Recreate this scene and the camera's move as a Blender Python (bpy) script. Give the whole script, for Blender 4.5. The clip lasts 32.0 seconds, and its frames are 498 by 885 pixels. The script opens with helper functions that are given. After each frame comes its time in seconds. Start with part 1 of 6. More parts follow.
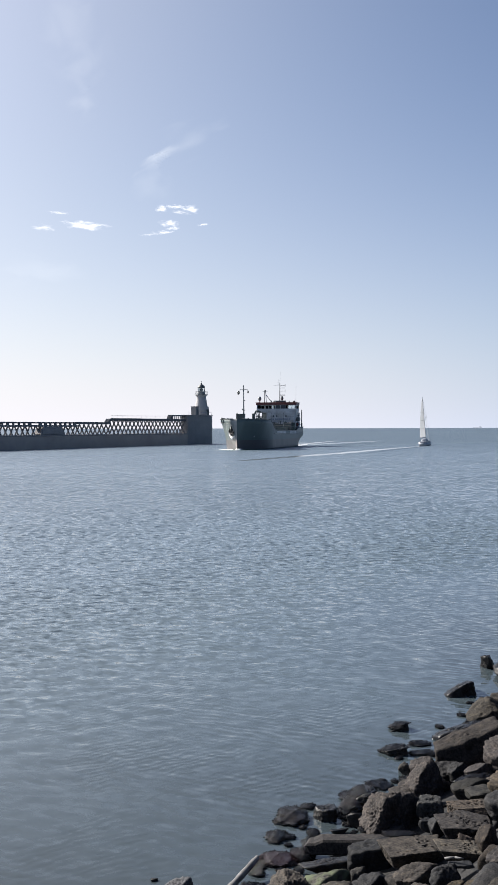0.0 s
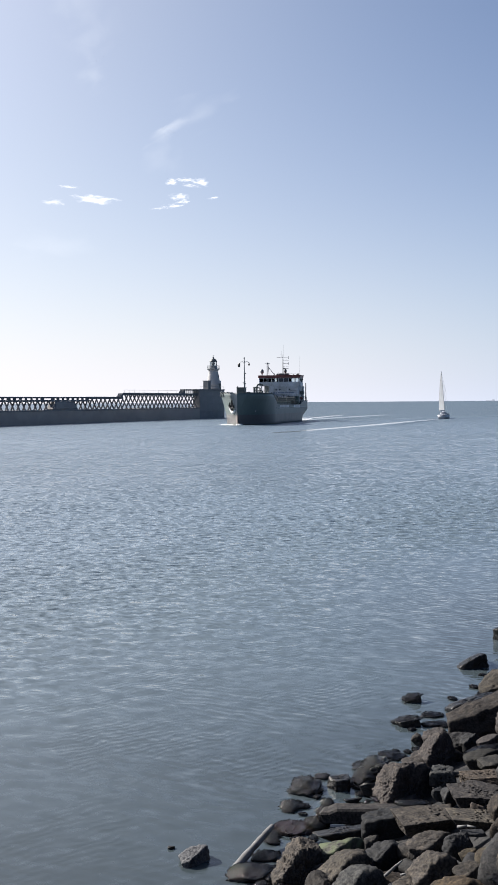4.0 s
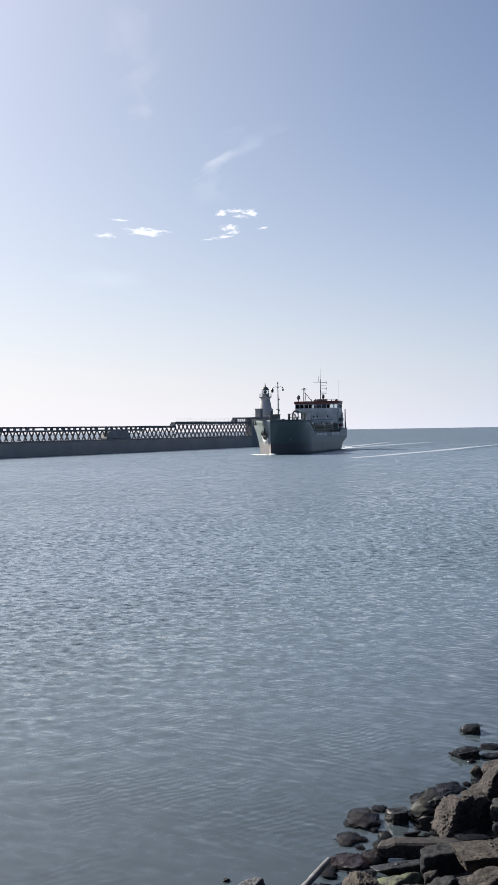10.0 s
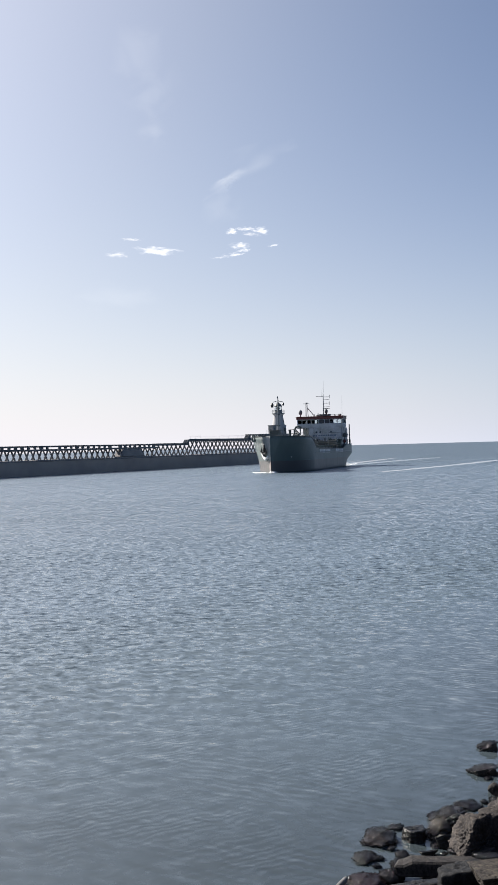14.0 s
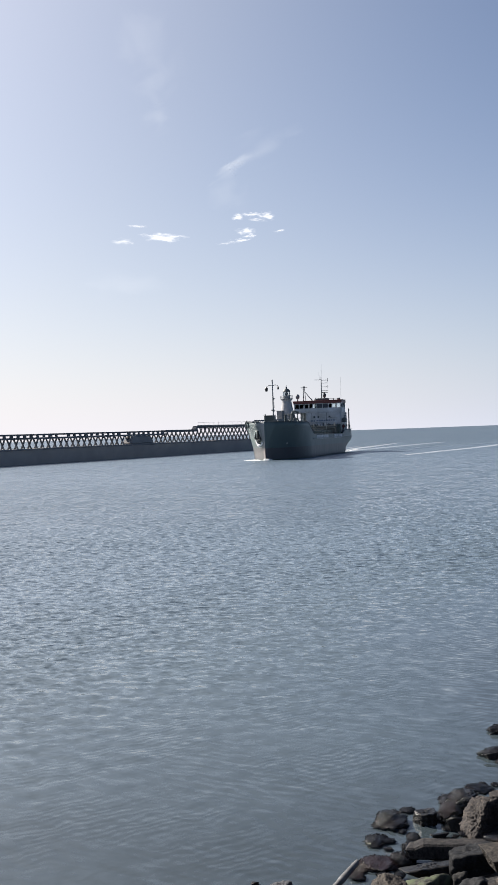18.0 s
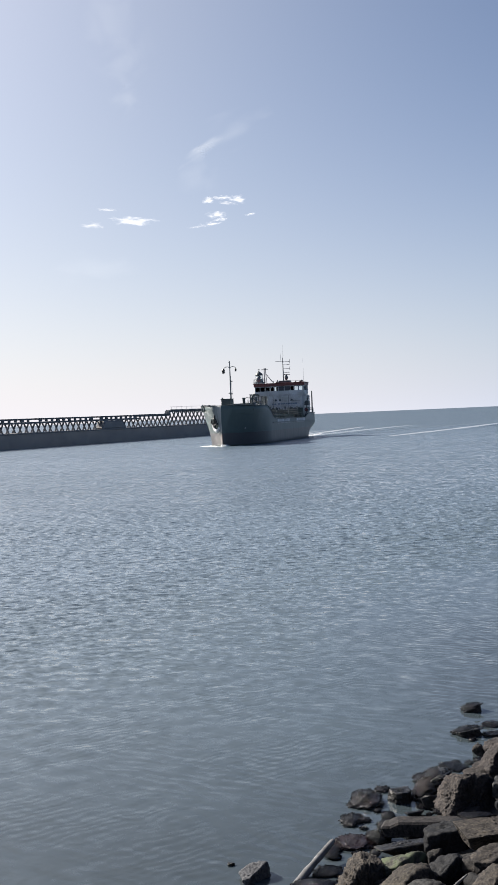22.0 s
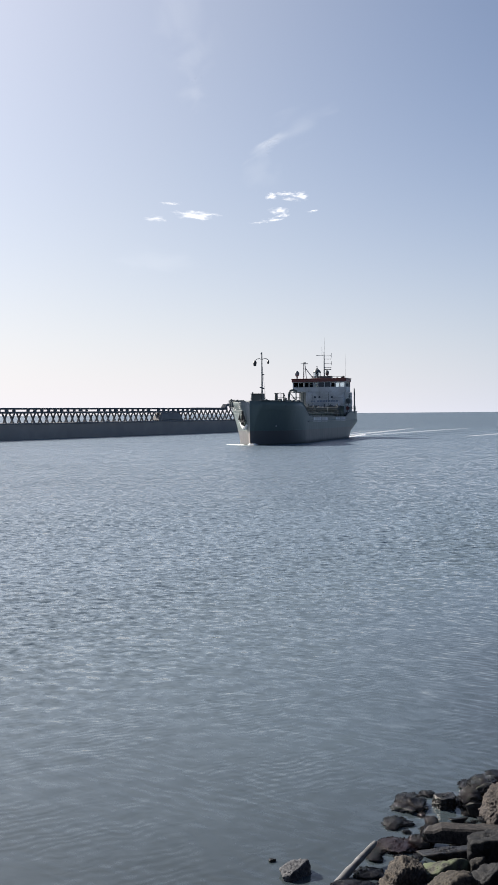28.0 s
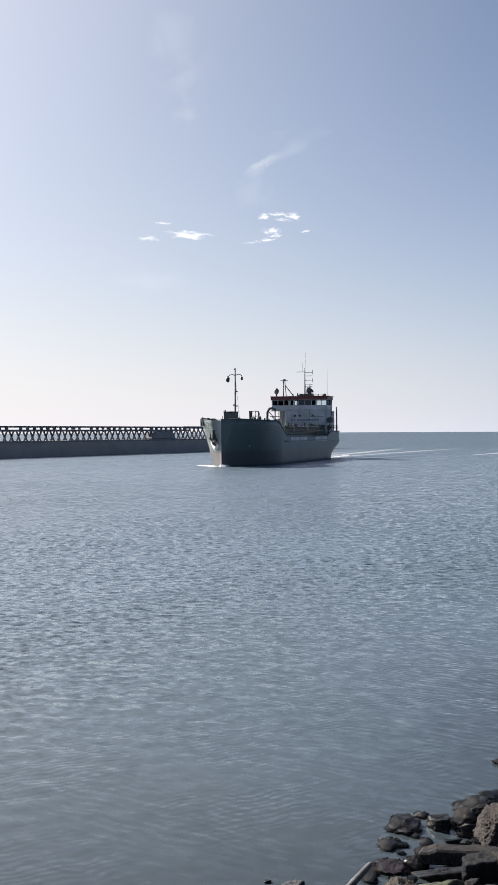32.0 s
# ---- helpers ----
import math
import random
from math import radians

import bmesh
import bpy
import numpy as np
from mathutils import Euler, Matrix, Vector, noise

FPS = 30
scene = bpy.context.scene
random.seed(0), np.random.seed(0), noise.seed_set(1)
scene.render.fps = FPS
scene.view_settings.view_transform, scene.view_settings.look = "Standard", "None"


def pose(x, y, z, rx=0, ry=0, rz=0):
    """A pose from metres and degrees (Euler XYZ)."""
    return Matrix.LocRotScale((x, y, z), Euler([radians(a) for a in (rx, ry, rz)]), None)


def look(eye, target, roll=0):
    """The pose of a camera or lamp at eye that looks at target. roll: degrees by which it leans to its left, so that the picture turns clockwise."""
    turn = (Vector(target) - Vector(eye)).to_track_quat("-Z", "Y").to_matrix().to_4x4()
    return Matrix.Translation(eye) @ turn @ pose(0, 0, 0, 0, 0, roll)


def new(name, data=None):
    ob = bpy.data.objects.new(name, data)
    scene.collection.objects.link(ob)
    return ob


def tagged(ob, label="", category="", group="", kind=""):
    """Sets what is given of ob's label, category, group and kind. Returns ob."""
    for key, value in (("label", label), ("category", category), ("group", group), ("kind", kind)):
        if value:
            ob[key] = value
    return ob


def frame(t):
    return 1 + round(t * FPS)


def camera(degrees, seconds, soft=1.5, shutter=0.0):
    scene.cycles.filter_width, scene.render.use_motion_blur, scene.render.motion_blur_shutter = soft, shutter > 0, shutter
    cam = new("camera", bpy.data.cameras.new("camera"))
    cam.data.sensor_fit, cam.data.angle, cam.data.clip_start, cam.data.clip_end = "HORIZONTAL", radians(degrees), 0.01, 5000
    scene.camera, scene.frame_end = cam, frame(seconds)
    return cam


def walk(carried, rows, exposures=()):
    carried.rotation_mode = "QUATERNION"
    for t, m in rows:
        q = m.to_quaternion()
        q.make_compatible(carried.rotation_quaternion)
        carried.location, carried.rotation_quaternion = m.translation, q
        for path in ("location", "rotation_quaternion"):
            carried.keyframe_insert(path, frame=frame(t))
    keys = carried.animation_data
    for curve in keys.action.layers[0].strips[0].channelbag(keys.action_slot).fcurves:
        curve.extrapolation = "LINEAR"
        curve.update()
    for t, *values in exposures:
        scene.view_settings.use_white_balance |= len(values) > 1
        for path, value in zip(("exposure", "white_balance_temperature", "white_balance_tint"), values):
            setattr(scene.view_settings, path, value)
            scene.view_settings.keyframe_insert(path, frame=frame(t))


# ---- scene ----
cam = camera(28.231, 32.0)
walk(cam, [
    (0.0, pose(0.002, 0.015, 5.497, 89.122, 0.120, 0.443)),
    (0.5, pose(-0.001, 0.004, 5.492, 88.674, 0.362, 0.406)),
    (1.0, pose(0.000, 0.010, 5.491, 87.974, 0.555, 0.441)),
    (1.5, pose(-0.005, -0.008, 5.489, 87.357, 0.653, 0.544)),
    (2.0, pose(-0.009, -0.038, 5.500, 86.998, 0.719, 0.716)),
    (2.5, pose(-0.017, -0.050, 5.510, 86.957, 0.652, 0.911)),
    (4.5, pose(-0.013, -0.058, 5.514, 87.932, 0.311, 1.124)),
    (5.0, pose(-0.012, -0.044, 5.508, 88.206, 0.218, 0.947)),
    (5.5, pose(-0.014, -0.050, 5.511, 88.423, 0.216, 0.777)),
    (6.0, pose(-0.011, -0.049, 5.517, 88.358, 0.356, 0.760)),
    (6.5, pose(-0.003, -0.029, 5.503, 88.058, 0.629, 0.899)),
    (7.0, pose(-0.010, -0.020, 5.492, 87.696, 0.782, 1.223)),
    (7.5, pose(-0.003, -0.014, 5.495, 87.414, 1.037, 1.706)),
    (8.0, pose(-0.005, -0.028, 5.500, 87.374, 1.182, 2.277)),
    (8.5, pose(-0.007, -0.045, 5.505, 87.653, 1.245, 2.878)),
    (9.0, pose(-0.008, -0.040, 5.505, 88.118, 1.204, 3.423)),
    (9.5, pose(-0.009, -0.041, 5.494, 88.729, 1.057, 3.886)),
    (10.0, pose(-0.018, -0.003, 5.493, 89.268, 0.910, 4.162)),
    (10.5, pose(-0.001, 0.035, 5.473, 89.693, 0.845, 4.364)),
    (11.0, pose(0.026, 0.104, 5.467, 89.841, 0.956, 4.489)),
    (11.5, pose(0.042, 0.122, 5.457, 89.856, 1.048, 4.597)),
    (12.0, pose(0.038, 0.105, 5.465, 89.896, 1.171, 4.691)),
    (12.5, pose(0.016, 0.059, 5.471, 89.982, 1.194, 4.773)),
    (13.0, pose(-0.004, 0.018, 5.484, 90.104, 1.232, 4.825)),
    (13.5, pose(0.003, -0.001, 5.492, 90.211, 1.356, 4.883)),
    (14.0, pose(0.004, -0.014, 5.498, 90.249, 1.498, 4.935)),
    (14.5, pose(0.005, -0.016, 5.501, 90.230, 1.562, 4.982)),
    (16.5, pose(-0.007, -0.037, 5.507, 89.454, 1.894, 5.217)),
    (17.0, pose(0.007, -0.036, 5.497, 89.335, 2.048, 5.322)),
    (17.5, pose(0.007, -0.018, 5.504, 89.338, 2.047, 5.375)),
    (18.0, pose(0.009, -0.020, 5.505, 89.440, 2.021, 5.438)),
    (18.5, pose(-0.001, -0.029, 5.505, 89.446, 1.920, 5.447)),
    (19.0, pose(-0.016, -0.006, 5.494, 89.309, 1.816, 5.413)),
    (19.5, pose(0.003, 0.011, 5.482, 89.145, 2.009, 5.372)),
    (20.0, pose(0.006, 0.031, 5.475, 89.036, 2.119, 5.258)),
    (20.5, pose(0.012, 0.042, 5.477, 88.969, 2.268, 5.030)),
    (21.0, pose(0.016, 0.040, 5.483, 88.878, 2.414, 4.686)),
    (21.5, pose(0.013, 0.033, 5.482, 88.669, 2.526, 4.258)),
    (22.0, pose(0.005, 0.042, 5.476, 88.446, 2.427, 3.870)),
    (22.5, pose(0.004, 0.051, 5.469, 88.390, 2.335, 3.563)),
    (23.0, pose(0.010, 0.048, 5.482, 88.437, 2.117, 3.430)),
    (23.5, pose(0.024, 0.047, 5.499, 88.461, 2.200, 3.388)),
    (24.0, pose(0.023, 0.022, 5.511, 88.133, 2.351, 3.437)),
    (24.5, pose(0.027, 0.024, 5.513, 87.472, 2.415, 3.827)),
    (25.0, pose(0.024, 0.017, 5.511, 86.692, 2.303, 4.641)),
    (25.5, pose(0.008, 0.012, 5.493, 86.386, 1.791, 5.804)),
    (26.0, pose(-0.013, 0.027, 5.497, 86.425, 1.208, 6.866)),
    (26.5, pose(-0.008, 0.026, 5.493, 86.885, 0.876, 7.540)),
    (28.5, pose(0.001, 0.021, 5.497, 88.624, 0.257, 6.919)),
    (29.0, pose(-0.005, 0.017, 5.507, 88.932, 0.090, 6.775)),
    (29.5, pose(-0.013, 0.000, 5.503, 89.186, 0.092, 6.775)),
    (30.0, pose(-0.011, -0.019, 5.511, 89.279, 0.174, 6.869)),
    (30.5, pose(0.001, -0.035, 5.522, 89.263, 0.330, 6.913)),
    (31.0, pose(-0.003, -0.062, 5.527, 89.258, 0.287, 6.912)),
    (31.5, pose(-0.025, -0.093, 5.531, 89.310, 0.243, 6.808)),
    (32.0, pose(-0.043, -0.111, 5.539, 89.370, 0.231, 6.705)),
], [(0.0, 1.48, 6530, 10), (1.0, 1.54, 6532, 10), (2.0, 1.54, 6535, 10), (5.0, 1.53, 6545, 10), (6.2, 1.51, 6550, 10), (8.0, 1.56, 6560, 10), (10.0, 1.44, 6575, 10), (12.0, 1.40, 6590, 10), (19.0, 1.38, 6610, 10), (22.0, 1.39, 6620, 10), (24.5, 1.45, 6625, 10), (27.0, 1.39, 6635, 10), (32.0, 1.36, 6650, 10)])

# ---- world and sun ----
SUN_AZ, SUN_EL = -59.0, 34.0          # degrees: clockwise from straight ahead (+y), above the horizon
world = bpy.data.worlds.new("sky")
scene.world = world
world.use_nodes = True
wn = world.node_tree.nodes
sky = wn.new("ShaderNodeTexSky")
sky.sky_type = "NISHITA"
sky.sun_disc = False
sky.sun_elevation = radians(SUN_EL)
sky.sun_rotation = radians(SUN_AZ)
sky.air_density, sky.dust_density, sky.ozone_density = 1.0, 0.7, 3.0
wl = world.node_tree.links
wn["Background"].inputs[1].default_value = 0.05
sun = new("sun", bpy.data.lights.new("sun", "SUN"))
sun.data.energy, sun.data.angle, sun.data.color = 3.7, radians(0.6), (1.0, 0.95, 0.88)
sd = Vector((math.sin(radians(SUN_AZ)) * math.cos(radians(SUN_EL)), math.cos(radians(SUN_AZ)) * math.cos(radians(SUN_EL)), math.sin(radians(SUN_EL))))
sun.matrix_world = look(sd * 200, (0, 0, 0))
scene.view_settings.exposure = 1.37


def wmath(op, a, b=0.0):
    n = wn.new("ShaderNodeMath")
    n.operation = op
    for i, v in enumerate((a, b)):
        if isinstance(v, (int, float)):
            n.inputs[i].default_value = v
        else:
            wl.new(v, n.inputs[i])
    return n.outputs[0]


def wmix(blend, fac, a, b):
    n = wn.new("ShaderNodeMix")
    n.data_type, n.blend_type = "RGBA", blend
    wl.new(fac, n.inputs[0])
    for i, v in ((6, a), (7, b)):
        if isinstance(v, tuple):
            n.inputs[i].default_value = (*v, 1)
        else:
            wl.new(v, n.inputs[i])
    return n.outputs[2]


# sea haze that thickens towards the horizon all round, and the bright sky round the sun
way = wn.new("ShaderNodeTexCoord").outputs["Generated"]
up = wn.new("ShaderNodeSeparateXYZ")
wl.new(way, up.inputs[0])
HAZE, HAZE_AWAY, GLOW = (7.05, 6.98, 7.55), (2.5, 3.75, 5.8), (9.2, 9.0, 9.7)
haze = wmath("MULTIPLY", wmath("EXPONENT", wmath("MULTIPLY", wmath("MAXIMUM", up.outputs[2], 0.0), -6.5)), 0.95)
toward = wn.new("ShaderNodeVectorMath")
toward.operation = "DOT_PRODUCT"
toward.inputs[1].default_value = sd
wl.new(way, toward.inputs[0])
side = wn.new("ShaderNodeMapRange")
side.interpolation_type = "SMOOTHSTEP"
side.inputs["From Min"].default_value, side.inputs["From Max"].default_value = -0.23, 0.62
wl.new(toward.outputs["Value"], side.inputs["Value"])
glow = wmath("MULTIPLY", wmath("POWER", wmath("MAXIMUM", toward.outputs["Value"], 0.0), 4.5), 0.89)
haze_tint = wmix("MIX", side.outputs[0], HAZE_AWAY, HAZE)
blue = wn.new("ShaderNodeVectorMath")
blue.operation = "MULTIPLY"
warm = wn.new("ShaderNodeMapRange")
warm.inputs["From Min"].default_value, warm.inputs["From Max"].default_value = 0.27, 0.69
wl.new(toward.outputs["Value"], warm.inputs["Value"])
wl.new(wmix("MIX", warm.outputs[0], (0.64, 0.80, 1.01), (0.825, 0.80, 0.80)), blue.inputs[1])
sunward = wn.new("ShaderNodeVectorMath")
sunward.operation = "SCALE"
wl.new(sky.outputs[0], sunward.inputs[0])
wl.new(wmath("ADD", wmath("MULTIPLY", wmath("MAXIMUM", toward.outputs["Value"], -0.5), 0.50), 0.575), sunward.inputs["Scale"])
wl.new(sunward.outputs[0], blue.inputs[0])
air = wmix("MIX", glow, wmix("MIX", haze, blue.outputs[0], haze_tint), GLOW)
wl.new(air, wn["Background"].inputs[0])


# ---- materials ----
def mat(name, rough=0.6, metal=0.0, spec=0.5):
    """A principled material and a small toolbox for its node tree."""
    m = bpy.data.materials.new(name)
    m.use_nodes = True
    nt = m.node_tree
    b = nt.nodes["Principled BSDF"]
    b.inputs["Roughness"].default_value = rough
    b.inputs["Metallic"].default_value = metal
    b.inputs["Specular IOR Level"].default_value = spec
    return m, nt, b


def node(nt, kind, **inputs):
    n = nt.nodes.new(kind)
    for k, v in inputs.items():
        n.inputs[k.replace("_", " ")].default_value = v
    return n


def ramp(nt, src, stops):
    n = nt.nodes.new("ShaderNodeValToRGB")
    e = n.color_ramp.elements
    while len(e) < len(stops):
        e.new(0.5)
    for el, (p, c) in zip(e, stops):
        el.position = p
        el.color = (*c, 1) if len(c) == 3 else c
    nt.links.new(src, n.inputs[0])
    return n.outputs[0]


def mix(nt, fac, a, b):
    n = nt.nodes.new("ShaderNodeMix")
    n.data_type = "RGBA"
    for i, v in ((0, fac), (6, a), (7, b)):
        if isinstance(v, (int, float)):
            n.inputs[i].default_value = v
        elif isinstance(v, tuple):
            n.inputs[i].default_value = (*v, 1)
        else:
            nt.links.new(v, n.inputs[i])
    return n.outputs[2]


def mth(nt, op, a, b=0.0, c=0.0):
    n = nt.nodes.new("ShaderNodeMath")
    n.operation = op
    for i, v in enumerate((a, b, c)):
        if isinstance(v, (int, float)):
            n.inputs[i].default_value = v
        else:
            nt.links.new(v, n.inputs[i])
    return n.outputs[0]


def coords(nt, scale=(1, 1, 1), turn=0.0, kind="Object"):
    tc, mp = nt.nodes.new("ShaderNodeTexCoord"), nt.nodes.new("ShaderNodeMapping")
    mp.inputs["Scale"].default_value = scale
    mp.inputs["Rotation"].default_value = (0, 0, radians(turn))
    nt.links.new(tc.outputs[kind], mp.inputs[0])
    return mp.outputs[0]


def noise_of(nt, vec, scale, detail=4.0, rough=0.55, warp=0.0):
    n = node(nt, "ShaderNodeTexNoise", Scale=scale, Detail=detail, Roughness=rough, Distortion=warp)
    nt.links.new(vec, n.inputs["Vector"])
    return n.outputs[0]


def bump(nt, bsdf, height, distance=0.02, strength=1.0):
    n = node(nt, "ShaderNodeBump", Strength=strength, Distance=distance)
    nt.links.new(height, n.inputs["Height"])
    nt.links.new(n.outputs[0], bsdf.inputs["Normal"])


def painted(name, colour, worn, rough=0.45, spec=0.5, scale=1.0, amount=0.5, metal=0.0, per_object=0.0):
    """Paint, concrete or timber: a base colour with stains at two scales and fine relief."""
    m, nt, b = mat(name, rough, metal, spec)
    v = coords(nt)
    big = noise_of(nt, v, 0.6 * scale, 5, 0.6, 0.6)
    fine = noise_of(nt, v, 9.0 * scale, 6, 0.65)
    k = mth(nt, "MULTIPLY", mth(nt, "ADD", mth(nt, "MULTIPLY", big, 0.7), mth(nt, "MULTIPLY", fine, 0.3)), 1.0)
    k = ramp(nt, k, [(0.35, (0, 0, 0)), (0.68, (amount, amount, amount))])
    col = mix(nt, k, colour, worn)
    if per_object:
        info = nt.nodes.new("ShaderNodeObjectInfo")
        hsv = node(nt, "ShaderNodeHueSaturation")
        nt.links.new(mth(nt, "ADD", mth(nt, "MULTIPLY", info.outputs["Random"], 2 * per_object), 1 - per_object), hsv.inputs["Value"])
        nt.links.new(col, hsv.inputs["Color"])
        col = hsv.outputs[0]
    nt.links.new(col, b.inputs["Base Color"])
    nt.links.new(mth(nt, "ADD", mth(nt, "MULTIPLY", fine, 0.3), rough - 0.15), b.inputs["Roughness"])
    bump(nt, b, fine, 0.006 / scale, 0.5)
    return m


def water_material():
    """Turbid harbour water: sheltered and smooth along the bank, choppy farther out."""
    m, nt, b = mat("harbour_water", 0.04, 0.0, 0.85)
    b.inputs["IOR"].default_value = 1.333
    sep = nt.nodes.new("ShaderNodeSeparateXYZ")
    geo = nt.nodes.new("ShaderNodeNewGeometry")
    nt.links.new(geo.outputs["Position"], sep.inputs[0])
    wander = mth(nt, "MULTIPLY", mth(nt, "SUBTRACT", noise_of(nt, coords(nt), 0.07, 3, 0.5), 0.5), 14.0)
    off = mth(nt, "SUBTRACT", mth(nt, "MULTIPLY", sep.outputs[1], 0.63), mth(nt, "MULTIPLY", sep.outputs[0], 0.78))   # metres off the bank
    edge = mth(nt, "ADD", off, wander)

    def span(src, a, b_, lo, hi):
        n = nt.nodes.new("ShaderNodeMapRange")
        n.interpolation_type = "SMOOTHSTEP"
        for k, v in (("From Min", a), ("From Max", b_), ("To Min", lo), ("To Max", hi)):
            n.inputs[k].default_value = v
        nt.links.new(src, n.inputs["Value"])
        return n.outputs[0]

    patch = ramp(nt, noise_of(nt, coords(nt, (1, 1.8, 1), -20), 0.03, 3, 0.5, 0.4), [(0.34, (0.72, 0.72, 0.72)), (0.62, (1, 1, 1))])
    chop = mth(nt, "MULTIPLY", mth(nt, "MULTIPLY", patch, span(edge, 11.0, 25.0, 0.03, 1.0)), span(off, 60.0, 140.0, 1.0, 0.85))
    calm = span(edge, 12.0, 40.0, 1.0, 0.3)

    def vec(op, a, b_=None):
        n = nt.nodes.new("ShaderNodeVectorMath")
        n.operation = op
        for i, v in enumerate((a, b_)):
            if v is None:
                continue
            k = "Scale" if op == "SCALE" and i else i
            if isinstance(v, (tuple, float)):
                n.inputs[k].default_value = v
            else:
                nt.links.new(v, n.inputs[k])
        return n.outputs[0]

    def slopes(scale, turn, size, detail, amount, by):
        """Confused chop: wave slopes in x and y from two channels of noise."""
        n = node(nt, "ShaderNodeTexNoise", Scale=size, Detail=detail, Roughness=0.5, Distortion=0.4)
        nt.links.new(coords(nt, scale, turn), n.inputs["Vector"])
        return vec("SCALE", vec("MULTIPLY", vec("SUBTRACT", n.outputs["Color"], (0.5, 0.5, 0.5)), (amount * 0.8, amount, 0.0)), by)

    def train(turn, size, along, amount, by):
        """Wavelets in long crests that run at an angle to x."""
        mp = nt.nodes.new("ShaderNodeMapping")
        mp.inputs["Scale"].default_value = (along, 1, 1)
        nt.links.new(coords(nt, (1, 1, 1), -turn), mp.inputs[0])
        n = noise_of(nt, mp.outputs[0], size, 2, 0.45, 0.5)
        t = radians(turn)
        d = vec("SCALE", (-math.sin(t), math.cos(t), 0.0), mth(nt, "MULTIPLY", mth(nt, "SUBTRACT", n, 0.5), amount))
        return vec("SCALE", d, by)

    def ripples(turn, length, amount, where, bend):
        """Fine coherent wavelets that run in patches: crests at an angle to x, length metres apart."""
        w = node(nt, "ShaderNodeTexWave", Scale=0.314 / length, Distortion=bend, Detail=2.0, Detail_Scale=0.9, Detail_Roughness=0.6)
        w.bands_direction, w.wave_profile = "Y", "SIN"
        nt.links.new(coords(nt, (1, 1, 1), -turn), w.inputs["Vector"])
        area = ramp(nt, noise_of(nt, coords(nt, (1, 1, 1), turn), where, 2, 0.5, 0.6), [(0.42, (0, 0, 0)), (0.62, (1, 1, 1))])
        t = radians(turn)
        k = mth(nt, "MULTIPLY", mth(nt, "MULTIPLY", mth(nt, "SUBTRACT", w.outputs["Fac"], 0.5), amount), area)
        return vec("SCALE", vec("SCALE", (-math.sin(t), math.cos(t), 0.0), k), calm)

    tilt = vec("ADD", slopes((1.0, 1.35, 1.0), 6, 3.0, 3, 1.9, chop), slopes((1.0, 1.2, 1.0), -28, 7.5, 2, 1.0, chop))
    tilt = vec("ADD", tilt, slopes((1.0, 1.7, 1.0), 10, 0.9, 3, 1.0, mth(nt, "MULTIPLY", chop, span(sep.outputs[1], 48.0, 85.0, 0.1, 1.0))))
    tilt = vec("ADD", tilt, vec("SCALE", (-0.06, -0.24, 0.0), chop))         # steeper faces lean to the bank
    tilt = vec("ADD", tilt, vec("SCALE", (0.0, -1.0, 0.0), mth(nt, "MULTIPLY", span(sep.outputs[1], 110.0, 420.0, 0.0, 0.16), span(sep.outputs[0], -150.0, -20.0, 0.0, 1.0))))   # open sea beyond the pier head
    tilt = vec("ADD", tilt, ripples(-24.0, 0.20, 0.085, 0.45, 7.0))
    tilt = vec("ADD", tilt, ripples(33.0, 0.16, 0.085, 0.5, 8.0))
    tilt = vec("ADD", tilt, ripples(-52.0, 0.25, 0.07, 0.35, 7.0))
    tilt = vec("ADD", tilt, train(-20.0, 7.0, 0.28, 0.22, calm))
    tilt = vec("ADD", tilt, slopes((1.0, 1.3, 1.0), 20, 3.4, 4, 0.20, calm))
    nn = vec("NORMALIZE", vec("ADD", tilt, geo.outputs["Normal"]))
    nt.links.new(nn, b.inputs["Normal"])
    far = nt.nodes.new("ShaderNodeMapRange")
    far.inputs["From Min"].default_value, far.inputs["From Max"].default_value = 30.0, 170.0
    far.inputs["To Min"].default_value, far.inputs["To Max"].default_value = 0.09, 0.30
    nt.links.new(off, far.inputs["Value"])
    nt.links.new(far.outputs[0], b.inputs["Roughness"])
    silt = noise_of(nt, coords(nt, (1, 1.5, 1), 25), 0.09, 4, 0.6, 1.0)
    deep = ramp(nt, silt, [(0.3, (0.115, 0.156, 0.194)), (0.7, (0.126, 0.168, 0.206))])
    cloudy = ramp(nt, silt, [(0.3, (0.064, 0.089, 0.101)), (0.7, (0.075, 0.101, 0.111))])
    cloudy = mix(nt, span(edge, 4.0, 24.0, 0.0, 1.0), (0.030, 0.039, 0.044), cloudy)            # dark bed showing through the shallows
    nt.links.new(mix(nt, span(edge, 5.0, 32.0, 0.0, 1.0), cloudy, deep), b.inputs["Base Color"])
    return m


